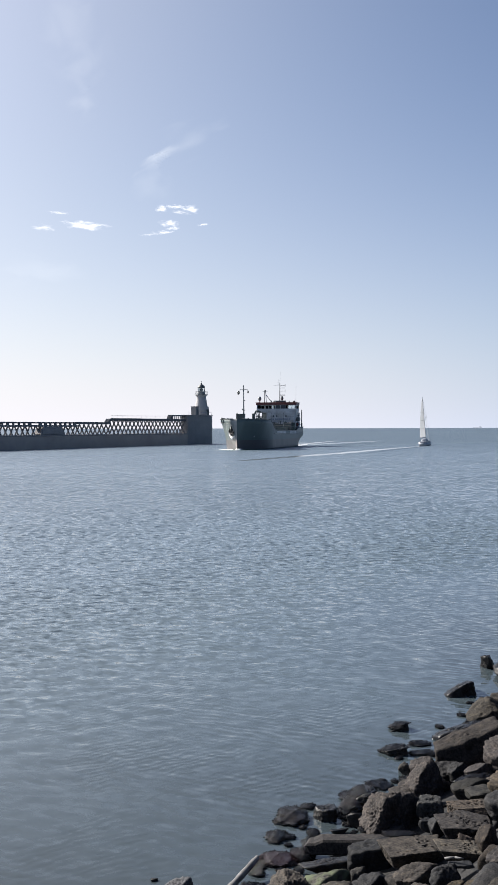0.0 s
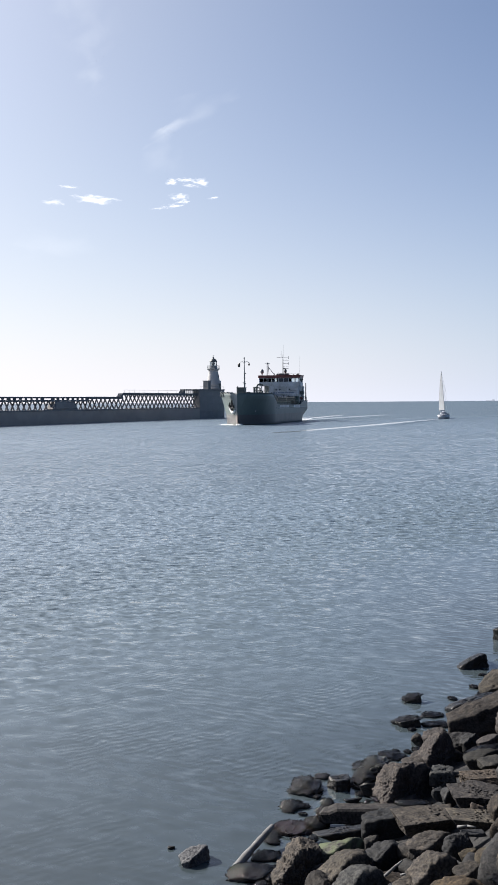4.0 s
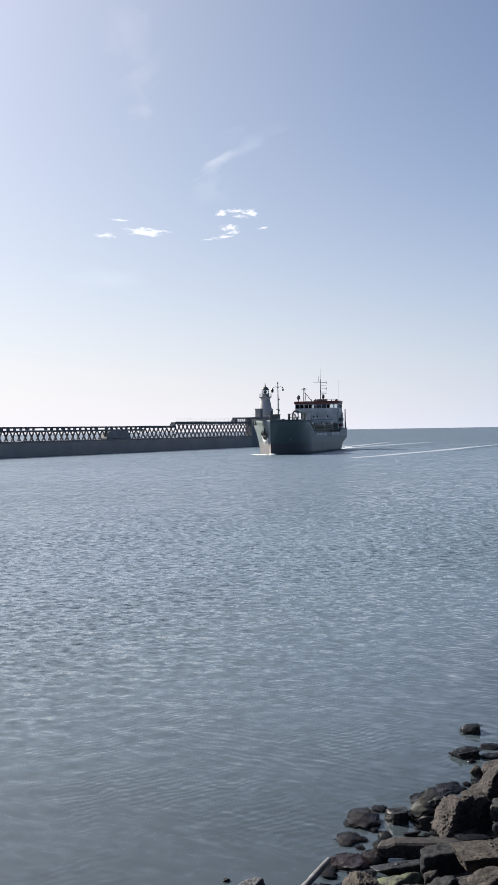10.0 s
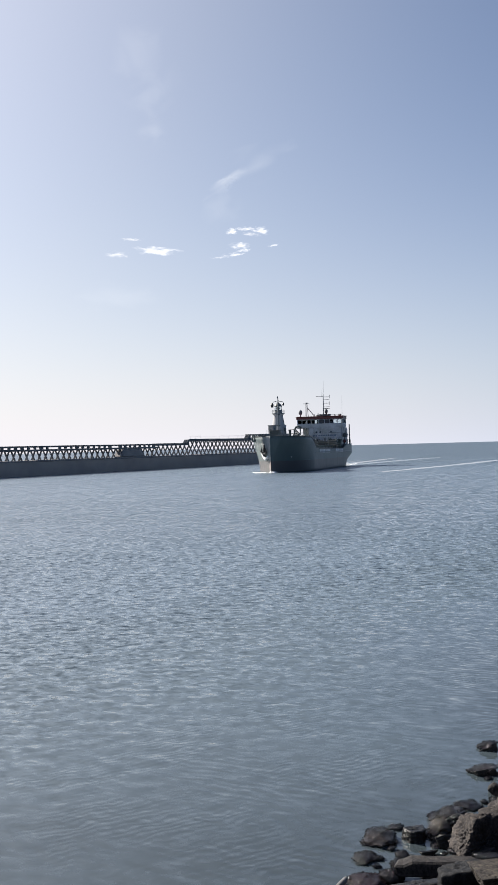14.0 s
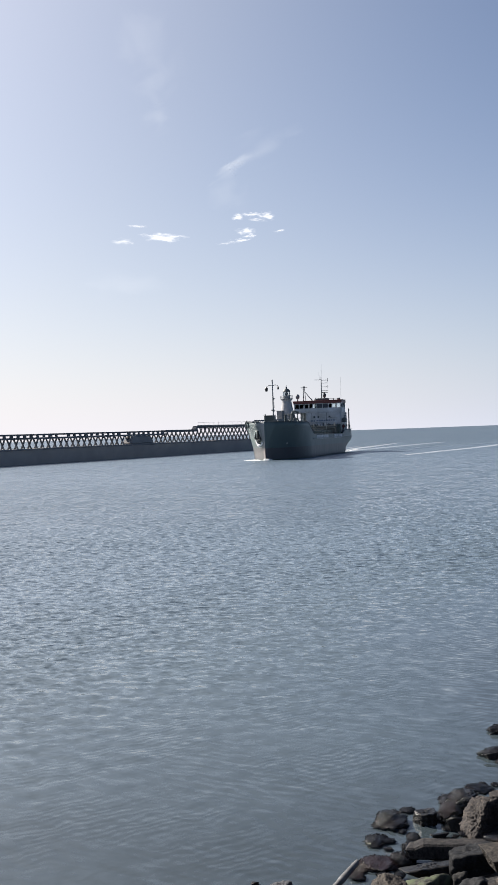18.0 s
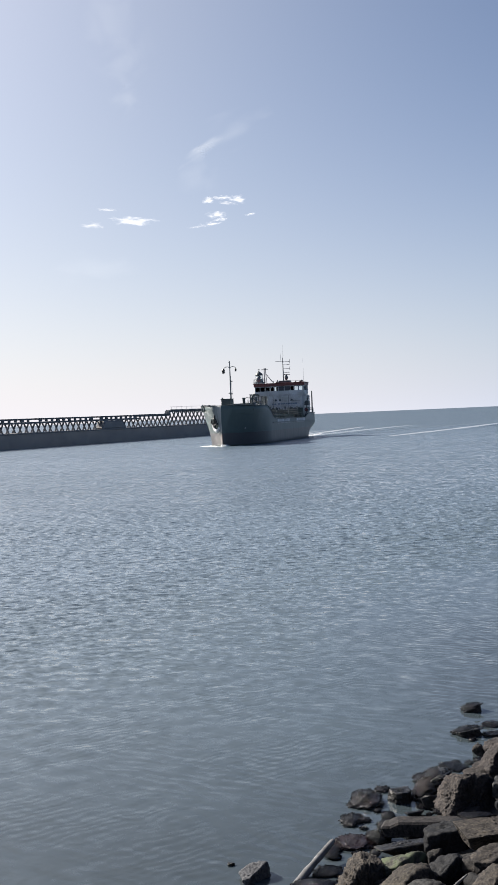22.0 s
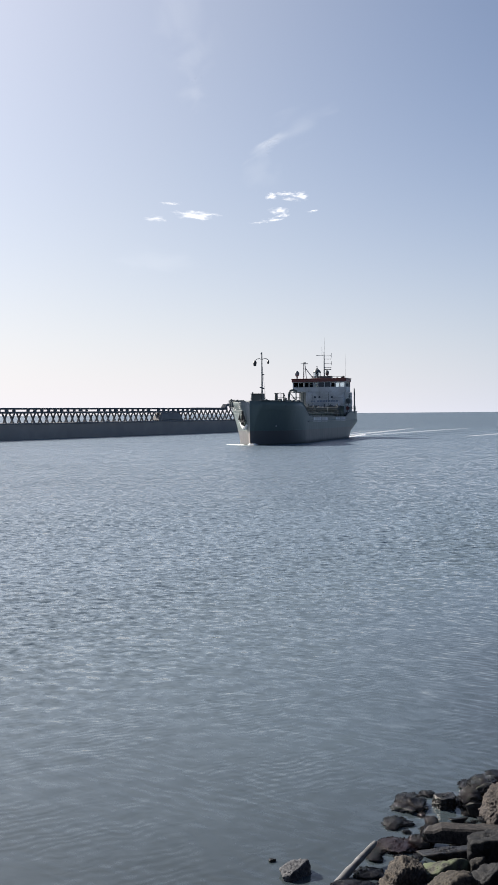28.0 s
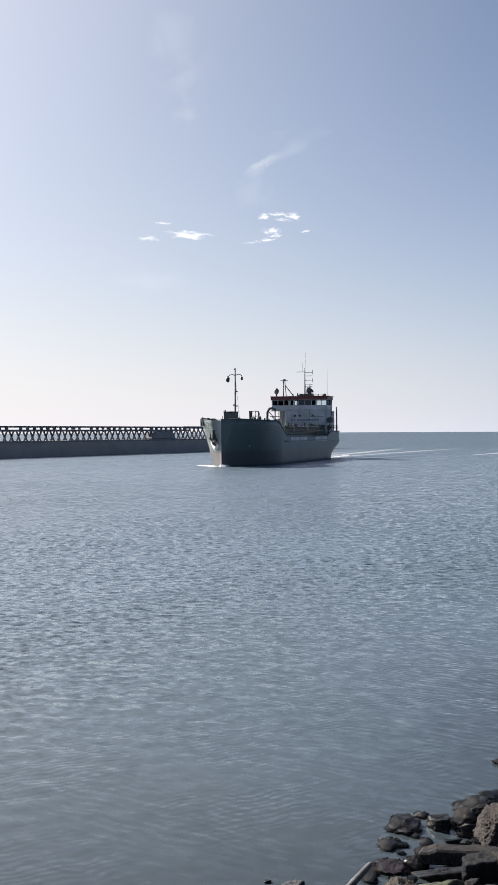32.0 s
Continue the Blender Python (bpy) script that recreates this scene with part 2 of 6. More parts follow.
def stone_material(name, c1, c2, c3, rough, moss=None, wet=0.0):
    """Weathered sandstone: bedding tint, lichen and stains, grain, per-stone tone."""
    m, nt, b = mat(name, rough, 0.0, 0.16 + 0.4 * wet)
    v = coords(nt)
    big = noise_of(nt, v, 2.2, 5, 0.6, 0.8)
    mid = noise_of(nt, v, 11.0, 6, 0.7, 0.3)
    fine = noise_of(nt, v, 60.0, 4, 0.6)
    c1, c2, c3 = [(c[0] * 0.85, c[1] * 0.885, c[2] * 1.04) for c in (c1, c2, c3)]
    col = ramp(nt, big, [(0.3, c1), (0.52, c2), (0.72, c3)])
    dark = ramp(nt, mid, [(0.34, (0.30, 0.30, 0.33)), (0.5, (0.85, 0.85, 0.85)), (0.66, (1.35, 1.3, 1.2))])
    mul = nt.nodes.new("ShaderNodeMix")
    mul.data_type, mul.blend_type = "RGBA", "MULTIPLY"
    mul.inputs[0].default_value = 1.0
    nt.links.new(col, mul.inputs[6])
    nt.links.new(dark, mul.inputs[7])
    col = mul.outputs[2]
    speck = nt.nodes.new("ShaderNodeMix")
    speck.data_type, speck.blend_type = "RGBA", "MULTIPLY"
    speck.inputs[0].default_value = 1.0
    nt.links.new(col, speck.inputs[6])
    nt.links.new(ramp(nt, noise_of(nt, v, 38.0, 3, 0.7), [(0.36, (0.45, 0.46, 0.48)), (0.5, (1.0, 1.0, 0.98)), (0.64, (1.5, 1.46, 1.36))]), speck.inputs[7])
    col = speck.outputs[2]
    if moss:
        k = ramp(nt, noise_of(nt, v, 4.0, 5, 0.7, 0.5), [(0.40, (0, 0, 0)), (0.58, (1, 1, 1))])
        col = mix(nt, k, col, moss)
    info = nt.nodes.new("ShaderNodeObjectInfo")
    hsv = node(nt, "ShaderNodeHueSaturation")
    nt.links.new(mth(nt, "ADD", mth(nt, "MULTIPLY", info.outputs["Random"], 0.55), 0.72), hsv.inputs["Value"])
    tint = nt.nodes.new("ShaderNodeMix")
    tint.data_type, tint.blend_type = "RGBA", "MULTIPLY"
    tint.inputs[0].default_value = 1.0
    shade = mth(nt, "FRACT", mth(nt, "MULTIPLY", info.outputs["Random"], 7.3))
    nt.links.new(col, tint.inputs[6])
    nt.links.new(ramp(nt, shade, [(0.0, (0.90, 0.97, 1.05)), (0.35, (1.0, 1.0, 1.0)), (0.65, (1.02, 1.03, 0.92)), (1.0, (1.12, 1.0, 0.88))]), tint.inputs[7])
    nt.links.new(tint.outputs[2], hsv.inputs["Color"])
    h = mth(nt, "ADD", mth(nt, "MULTIPLY", mid, 0.7), mth(nt, "MULTIPLY", fine, 0.5))
    col = hsv.outputs[0]
    nt.links.new(col, b.inputs["Base Color"])
    nt.links.new(mth(nt, "ADD", mth(nt, "MULTIPLY", mid, 0.35), rough - 0.12), b.inputs["Roughness"])
    bump(nt, b, h, 0.011, 0.85)
    return m


def hull_material():
    m, nt, b = mat("hull_paint", 0.4, 0.0, 0.35)
    v = coords(nt)
    sep = nt.nodes.new("ShaderNodeSeparateXYZ")
    nt.links.new(v, sep.inputs[0])
    streak = noise_of(nt, coords(nt, (1.2, 1.2, 0.15)), 1.4, 5, 0.65, 0.4)
    blot = noise_of(nt, v, 0.5, 5, 0.6, 0.5)
    edge = mth(nt, "ADD", sep.outputs[2], mth(nt, "MULTIPLY", blot, 0.12))
    boot = mth(nt, "LESS_THAN", edge, 2.45)
    green = mix(nt, ramp(nt, streak, [(0.42, (0, 0, 0)), (0.75, (0.6, 0.6, 0.6))]), (0.088, 0.120, 0.119), (0.115, 0.139, 0.138))
    red = mix(nt, ramp(nt, streak, [(0.4, (0, 0, 0)), (0.7, (1, 1, 1))]), (0.104, 0.095, 0.095), (0.094, 0.096, 0.096))
    low = mix(nt, mth(nt, "LESS_THAN", edge, 0.25), red, (0.05, 0.06, 0.045))
    # sunlight on the starboard bow, put into the paint as a pale streaky patch
    fwd = ramp(nt, mth(nt, "ADD", sep.outputs[1], mth(nt, "MULTIPLY", streak, 1.6)), [(-1.0, (0, 0, 0)), (0.9, (1, 1, 1))])
    bow_glare = mth(nt, "MULTIPLY", mth(nt, "GREATER_THAN", sep.outputs[0], 0.05), fwd)
    skin = mix(nt, bow_glare, mix(nt, boot, green, low), mix(nt, boot, (0.29, 0.30, 0.30), (0.40, 0.34, 0.31)))
    nt.links.new(skin, b.inputs["Base Color"])
    nt.links.new(mth(nt, "ADD", mth(nt, "MULTIPLY", streak, 0.25), 0.28), b.inputs["Roughness"])
    bump(nt, b, noise_of(nt, coords(nt, (1, 1, 0.6)), 0.9, 2, 0.5), 0.05, 0.6)
    return m


def cloud_material(name, tone, strength, thin, seed, aspect):
    """Ice cloud far off: lit vapour that thins out to nothing at a ragged edge."""
    m = bpy.data.materials.new(name)
    m.use_nodes = True
    nt = m.node_tree
    nt.nodes.remove(nt.nodes["Principled BSDF"])
    tc = nt.nodes.new("ShaderNodeTexCoord")
    mp = nt.nodes.new("ShaderNodeMapping")
    mp.inputs["Location"].default_value = (-1, -1, 0)
    mp.inputs["Scale"].default_value = (2, 2, 0)
    nt.links.new(tc.outputs["Generated"], mp.inputs[0])
    ln = nt.nodes.new("ShaderNodeVectorMath")
    ln.operation = "LENGTH"
    nt.links.new(mp.outputs[0], ln.inputs[0])
    m2 = nt.nodes.new("ShaderNodeMapping")
    m2.inputs["Location"].default_value = (seed, seed * 1.7, 0)
    m2.inputs["Scale"].default_value = (max(0.8, 0.36 * aspect), 1.15, 1) if thin > 0.35 else (0.9, 1.25, 1)
    nt.links.new(mp.outputs[0], m2.inputs[0])
    n = noise_of(nt, m2.outputs[0], 1.5, 4, 0.5, 0.3) if thin > 0.35 else noise_of(nt, m2.outputs[0], 1.1, 3, 0.42, 0.5)
    k = mth(nt, "SUBTRACT", mth(nt, "ADD", mth(nt, "MULTIPLY", n, 2.2), -0.28), ln.outputs["Value"])
    a = ramp(nt, k, [(0.0, (0, 0, 0)), (0.25, (0.16 * thin,) * 3), (0.75 if thin > 0.5 else 0.9, (thin,) * 3)])
    em = nt.nodes.new("ShaderNodeEmission")
    em.inputs[0].default_value, em.inputs[1].default_value = (*tone, 1), strength * 0.50
    tr, mx = nt.nodes.new("ShaderNodeBsdfTransparent"), nt.nodes.new("ShaderNodeMixShader")
    nt.links.new(a, mx.inputs[0])
    nt.links.new(tr.outputs[0], mx.inputs[1])
    nt.links.new(em.outputs[0], mx.inputs[2])
    nt.links.new(mx.outputs[0], nt.nodes["Material Output"].inputs[0])
    return m


WATER = water_material()
HULL = hull_material()
WHITE = painted("white_paint", (0.58, 0.60, 0.64), (0.20, 0.19, 0.18), 0.45, 0.5, 0.8, 0.85)
CREAM = painted("dull_white_paint", (0.30, 0.32, 0.32), (0.20, 0.19, 0.17), 0.5, 0.5, 0.8, 0.7)
REDBAND = painted("oxide_red_paint", (0.16, 0.035, 0.03), (0.10, 0.045, 0.04), 0.45)
DKSTEEL = painted("dark_deck_steel", (0.065, 0.082, 0.086), (0.11, 0.098, 0.085), 0.5)
DECKPAINT = painted("green_deck_paint", (0.05, 0.09, 0.075), (0.11, 0.09, 0.07), 0.65)
GREYSTEEL = painted("grey_mast_paint", (0.22, 0.24, 0.25), (0.14, 0.13, 0.12), 0.5)
BLACKIRON = painted("black_iron", (0.018, 0.019, 0.020), (0.04, 0.038, 0.036), 0.5)
NAMEBLUE = painted("faded_blue_lettering", (0.13, 0.16, 0.24), (0.22, 0.24, 0.28), 0.5)
LETTER = painted("dark_lettering", (0.03, 0.035, 0.05), (0.06, 0.06, 0.07), 0.5)
CONCRETE = painted("sea_worn_concrete", (0.44, 0.385, 0.35), (0.335, 0.29, 0.262), 0.8, 0.3, 0.35, 0.9)
TIMBER = painted("tarred_timber", (0.125, 0.130, 0.140), (0.165, 0.167, 0.174), 0.75, 0.3, 1.0, 0.8, 0.0, 0.25)
LHWHITE = painted("lighthouse_pale_stone", (0.43, 0.425, 0.43), (0.32, 0.315, 0.315), 0.7, 0.3, 0.5, 0.8)
# concrete with shade put into its colour, so that sunlit faces stay dark
DIMMED = painted("dimmed_concrete", (0.30, 0.285, 0.28), (0.21, 0.20, 0.196), 0.8, 0.3, 0.4, 0.9)
LHSTONE = painted("pier_head_masonry", (0.28, 0.275, 0.272), (0.20, 0.197, 0.196), 0.8, 0.3, 0.5, 0.8)
SAILCLOTH = painted("white_sailcloth", (0.62, 0.63, 0.64), (0.50, 0.51, 0.53), 0.7, 0.2, 0.7, 0.5)
snodes = SAILCLOTH.node_tree
tl, ms = snodes.nodes.new("ShaderNodeBsdfTranslucent"), snodes.nodes.new("ShaderNodeMixShader")
tl.inputs[0].default_value, ms.inputs[0].default_value = (0.55, 0.56, 0.57, 1), 0.35
snodes.links.new(snodes.nodes["Principled BSDF"].outputs[0], ms.inputs[1])
snodes.links.new(tl.outputs[0], ms.inputs[2])
snodes.links.new(ms.outputs[0], snodes.nodes["Material Output"].inputs[0])
GELCOAT = painted("grey_gelcoat", (0.34, 0.36, 0.40), (0.26, 0.28, 0.31), 0.3)
DISTANT, _, db = mat("freighter_paint_in_sea_mist", 0.6)
db.inputs["Base Color"].default_value = (0.55, 0.56, 0.58, 1)
# partly see-through hull stands in for the haze in front of it
db.inputs["Alpha"].default_value = 0.3
GLASS, _, gb = mat("bridge_glass", 0.03, 0.0, 0.5)
gb.inputs["Transmission Weight"].default_value = 1.0
gb.inputs["IOR"].default_value = 1.02
gb.inputs["Base Color"].default_value = (0.75, 0.82, 0.85, 1)
DRY = stone_material("dry_sandstone", (0.033, 0.029, 0.024), (0.050, 0.043, 0.037), (0.067, 0.058, 0.047), 0.8)
POCKED = stone_material("pocked_sandstone", (0.046, 0.040, 0.034), (0.059, 0.051, 0.043), (0.072, 0.062, 0.052), 0.85)
TAN = stone_material("tan_sandstone", (0.047, 0.037, 0.027), (0.069, 0.055, 0.038), (0.083, 0.069, 0.050), 0.85)
GREY = stone_material("grey_pitted_stone", (0.030, 0.031, 0.029), (0.044, 0.043, 0.038), (0.056, 0.053, 0.045), 0.8)
DARK = stone_material("dark_whinstone", (0.017, 0.017, 0.017), (0.028, 0.027, 0.025), (0.038, 0.036, 0.032), 0.7)
WET = stone_material("wet_stone", (0.010, 0.010, 0.011), (0.017, 0.016, 0.015), (0.026, 0.024, 0.021), 0.30, None, 0.12)
KERB = stone_material("kerb_stone", (0.046, 0.042, 0.040), (0.058, 0.053, 0.050), (0.070, 0.064, 0.060), 0.85)
PALE = stone_material("pale_stone", (0.085, 0.082, 0.077), (0.115, 0.111, 0.103), (0.145, 0.137, 0.125), 0.7)
MOSSY = stone_material("algae_covered_stone", (0.052, 0.047, 0.036), (0.068, 0.061, 0.044), (0.086, 0.075, 0.055), 0.75, (0.070, 0.079, 0.045))
MUD = stone_material("bank_mud_and_gravel", (0.021, 0.020, 0.018), (0.036, 0.033, 0.028), (0.054, 0.048, 0.040), 0.75)


def weed_material(name, c1, c2, rough):
    """Wet wrack: dark leathery lumps and bladders that catch the sun."""
    m, nt, b = mat(name, rough, 0.0, 0.42)
    v = coords(nt)
    lump = noise_of(nt, v, 24.0, 4, 0.6, 0.8)
    pods = node(nt, "ShaderNodeTexVoronoi", Scale=55.0, Randomness=1.0)
    nt.links.new(v, pods.inputs["Vector"])
    nt.links.new(ramp(nt, lump, [(0.38, c1), (0.66, c2)]), b.inputs["Base Color"])
    bump(nt, b, mth(nt, "SUBTRACT", lump, mth(nt, "MULTIPLY", pods.outputs[0], 0.5)), 0.012, 1.0)
    return m


WEED = weed_material("wet_bladderwrack", (0.004, 0.004, 0.005), (0.008, 0.007, 0.007), 0.14)
REDWEED = weed_material("wet_red_weed", (0.012, 0.007, 0.009), (0.022, 0.012, 0.012), 0.13)
DRIFT = painted("bleached_driftwood", (0.20, 0.20, 0.20), (0.035, 0.034, 0.035), 0.75, 0.3, 8.0, 0.95)


def foam_material():
    m, nt, b = mat("foam", 0.6, 0.0, 0.4)
    v = coords(nt, (1, 0.4, 1))
    n = noise_of(nt, v, 1.3, 6, 0.7, 0.7)
    nt.links.new(ramp(nt, n, [(0.36, (0.16, 0.19, 0.20)), (0.56, (0.85, 0.87, 0.88))]), b.inputs["Base Color"])
    bump(nt, b, n, 0.1, 0.8)
    return m


FOAM = foam_material()
BRIGHTWHITE = painted("fresh_white_gloss", (0.8, 0.8, 0.8), (0.6, 0.58, 0.55), 0.3)
SLICK, snt, sb = mat("smooth_wake_water", 0.10, 0.0, 0.5)
sb.inputs["IOR"].default_value = 1.333
snt.links.new(ramp(snt, noise_of(snt, coords(snt, (1, 0.2, 1)), 0.35, 4, 0.6, 0.4), [(0.35, (0.12, 0.15, 0.175)), (0.65, (0.21, 0.245, 0.27))]), sb.inputs["Base Color"])
bump(snt, sb, noise_of(snt, coords(snt, (1, 0.35, 1)), 0.8, 3, 0.5), 0.06, 1.0)


# ---- mesh helpers ----
def part(name, bm, material, parent=None, label="", smooth=False):
    """Links a bmesh as one mesh object under a thing or a part."""
    me = bpy.data.meshes.new(name)
    if smooth:
        for f in bm.faces:
            f.smooth = True
    bm.to_mesh(me)
    bm.free()
    me.materials.append(material)
    ob = new(name, me)
    ob.parent = parent
    if label:
        tagged(ob, label)
    return ob


def shared(name, me, parent, m):
    """Another object on the same mesh."""
    ob = new(name, me)
    ob.parent = parent
    ob.matrix_basis = m
    return ob


def empty(name, m, label, category, group="", kind=""):
    ob = new(name)
    ob.empty_display_size = 0.3
    ob.matrix_basis = m
    return tagged(ob, label, category, group, kind)


def box(x0, x1, y0, y1, z0, z1, bevel=0.02, bm=None, tilt=None):
    b2 = bmesh.new()
    bmesh.ops.create_cube(b2, size=1)
    for v in b2.verts:
        v.co = Vector((x0 + (v.co.x + 0.5) * (x1 - x0), y0 + (v.co.y + 0.5) * (y1 - y0), z0 + (v.co.z + 0.5) * (z1 - z0)))
    if bevel:
        bmesh.ops.bevel(b2, geom=b2.edges[:], offset=min(bevel, 0.45 * min(abs(x1 - x0), abs(y1 - y0), abs(z1 - z0))), segments=1, affect="EDGES")
    if tilt is not None:
        b2.transform(tilt)
    if bm is None:
        return b2
    return merge(bm, b2)


def merge(bm, b2):
    me = bpy.data.meshes.new("tmp")
    b2.to_mesh(me)
    b2.free()
    bm.from_mesh(me)
    bpy.data.meshes.remove(me)
    return bm


def tube(p0, p1, r0, r1=None, n=8, bm=None):
    """A round bar from p0 to p1."""
    p0, p1 = Vector(p0), Vector(p1)
    d = p1 - p0
    b2 = bmesh.new()
    bmesh.ops.create_cone(b2, cap_ends=True, segments=n, radius1=r0, radius2=r0 if r1 is None else r1, depth=d.length)
    b2.transform(Matrix.Translation((p0 + p1) / 2) @ d.to_track_quat("Z", "Y").to_matrix().to_4x4())
    if bm is None:
        return b2
    return merge(bm, b2)


def polyline(points, r, n=6):
    bm = bmesh.new()
    for a, b in zip(points, points[1:]):
        tube(a, b, r, None, n, bm)
    return bm


def ball(c, r, squash=(1, 1, 1), bm=None, sub=2):
    b2 = bmesh.new()
    bmesh.ops.create_icosphere(b2, subdivisions=sub, radius=r)
    for v in b2.verts:
        v.co = Vector(c) + Vector((v.co.x * squash[0], v.co.y * squash[1], v.co.z * squash[2]))
    if bm is None:
        return b2
    return merge(bm, b2)


def lathe(profile, n=24, squeeze=None):
    """A turned body from (radius, z) pairs."""
    bm = bmesh.new()
    rings = []
    for r, z in profile:
        rings.append([bm.verts.new((r * math.cos(2 * math.pi * i / n), r * math.sin(2 * math.pi * i / n), z)) for i in range(n)])
    for a, b in zip(rings, rings[1:]):
        for i in range(n):
            bm.faces.new((a[i], a[(i + 1) % n], b[(i + 1) % n], b[i]))
    bm.faces.new(rings[0][::-1])
    bm.faces.new(rings[-1])
    return bm


# ---- water ----
def water_mesh():
    """One sheet to the horizon; short seas out in the fairway that die away towards the bank and where they are too far to tell."""
    def lines(lo, hi, step):
        near = np.arange(lo, hi + step / 2, step)
        grow = step * 1.22 ** np.arange(1, 50)
        out = np.cumsum(grow)
        out = out[out < 6000]
        return np.concatenate((near[0] - out[::-1], near, near[-1] + out))
    xs, ys = lines(-26.0, 24.0, 0.1), lines(5.0, 74.0, 0.1)
    x, y = np.meshgrid(xs, ys)
    off = 0.63 * y - 0.78 * x
    def smooth(v, a, b):
        k = np.clip((v - a) / (b - a), 0, 1)
        return k * k * (3 - 2 * k)
    sea = 0.05 + 0.95 * smooth(off + 3.0 * np.sin(0.21 * x + 0.13 * y) + 2.0 * np.sin(0.37 * y - 0.3 * x), 11.0, 27.0)
    sea *= smooth(x, -26.0, -20.0) * smooth(-x, -24.0, -18.0) * smooth(-y, -74.0, -52.0) * smooth(y, 5.0, 9.0)
    rs = np.random.RandomState(4)
    z = np.zeros_like(x)
    for k in range(70):
        wave = 0.38 * (0.9 / 0.38) ** rs.rand()
        way = np.radians(-100 + 38 * rs.randn())
        q = 2 * np.pi / wave
        bend = 0.5 * np.sin(0.19 * x + rs.rand() * 6) + 0.5 * np.sin(0.23 * y + rs.rand() * 6)
        z += 0.015 / q * np.sin(q * (x * np.cos(way) + y * np.sin(way)) + bend + rs.rand() * 6.283)
    co = np.stack((x, y, z * sea), -1).reshape(-1, 3).astype(np.float32)
    ny, nx = x.shape
    a = (np.arange(ny - 1)[:, None] * nx + np.arange(nx - 1)[None]).ravel()
    quads = np.stack((a, a + 1, a + nx + 1, a + nx), -1).astype(np.int32)
    me = bpy.data.meshes.new("water")
    me.vertices.add(len(co))
    me.vertices.foreach_set("co", co.ravel())
    me.loops.add(quads.size)
    me.loops.foreach_set("vertex_index", quads.ravel())
    me.polygons.add(len(quads))
    me.polygons.foreach_set("loop_start", np.arange(0, quads.size, 4, dtype=np.int32))
    me.polygons.foreach_set("use_smooth", np.ones(len(quads), dtype=bool))
    me.update(calc_edges=True)
    me.materials.append(WATER)
    return me


water = new("water", water_mesh())
tagged(water, "grey-green rippled harbour water reaching the horizon", "water", "", "structure")


# ---- bank ----
def bank_z(x, y):
    """Height of the rubble bank; the shoreline runs from (-0.25, 11.1) towards (0.51, 0.86)."""
    d = (x + 0.25) * 0.86 - (y - 11.1) * 0.51
    if d < 0:
        return max(d * 0.35, -3.0)
    return min(d * 0.34 if d < 2.2 else 0.748 + (d - 2.2) * 0.78, 3.6)


bm = bmesh.new()
us = [-400, -120, -40, -20, -12] + [-8 + 0.5 * i for i in range(60)] + [24, 30, 45, 80, 160, 400]
ds = [-30, -14, -8, -5, -3, -2] + [-1.5 + 0.25 * i for i in range(36)] + [9, 12, 30, 120, 400]
grid = []
for u in us:
    row = []
    for d in ds:
        x, y = -0.25 + u * 0.51 + d * 0.86, 11.1 + u * 0.86 - d * 0.51
        n = noise.noise(Vector((x * 1.3, y * 1.3, 0))) * 0.10 + noise.noise(Vector((x * 4, y * 4, 3))) * 0.04
        row.append(bm.verts.new((x, y, bank_z(x, y) - 0.13 + n * (1 if abs(d) < 12 else 0.2))))
    grid.append(row)
for a, b in zip(grid, grid[1:]):
    for i in range(len(ds) - 1):
        bm.faces.new((a[i], b[i], b[i + 1], a[i + 1]))
bmesh.ops.recalc_face_normals(bm, faces=bm.faces[:])
ground = part("ground", bm, MUD, None, "", True)
tagged(ground, "dark muddy gravel bank under the rubble stones", "ground", "", "structure")


# ---- pier: concrete wall with a timber staging on scissor frames, and a masonry head ----
PIER = pose(-15.0, 335.0, 0.0, 0, 0, -115.87)      # local x runs along the pier to the land, local y faces the harbour
pier = empty("pier", PIER, "dark concrete breakwater with a tarred timber staging on crossed legs", "pier", "", "structure")
WALL_TOP, LEN = 3.65, 230.0
bm = box(16.8, LEN, -5.2, 0.0, -4.0, WALL_TOP - 0.35, 0.05)
part("wall", bm, CONCRETE, pier)
for i in range(18):
    x0 = 16.8 + i * 11.85
    bm = box(x0, min(x0 + 11.8, LEN), -5.35, 0.14, WALL_TOP - 0.35, WALL_TOP + 0.03 * ((i * 7) % 3), 0.06)
    part("coping", bm, DIMMED, pier)
for x0, x1, y0 in ((0, 8.6, -6.4), (8.6, 16.8, -2.4)):
    bm = box(x0, x1, y0, 0.0, -4.0, 9.2, 0.08)
    part("pier_head", bm, LHSTONE, pier, "dark masonry block of the pier head")
    bm = box(x0 - 0.15 if x0 == 0 else x0, x1 + 0.05, y0 - 0.15, 0.15, 9.2, 9.6, 0.06)
    part("head_coping", bm, LHSTONE, pier)
for k, zc in enumerate((2.4, 5.0, 7.4)):
    bm = box(-0.06, 16.86, -1.0, 0.06, zc, zc + 0.22, 0.04)
    part("string_course", bm, LHSTONE, pier)


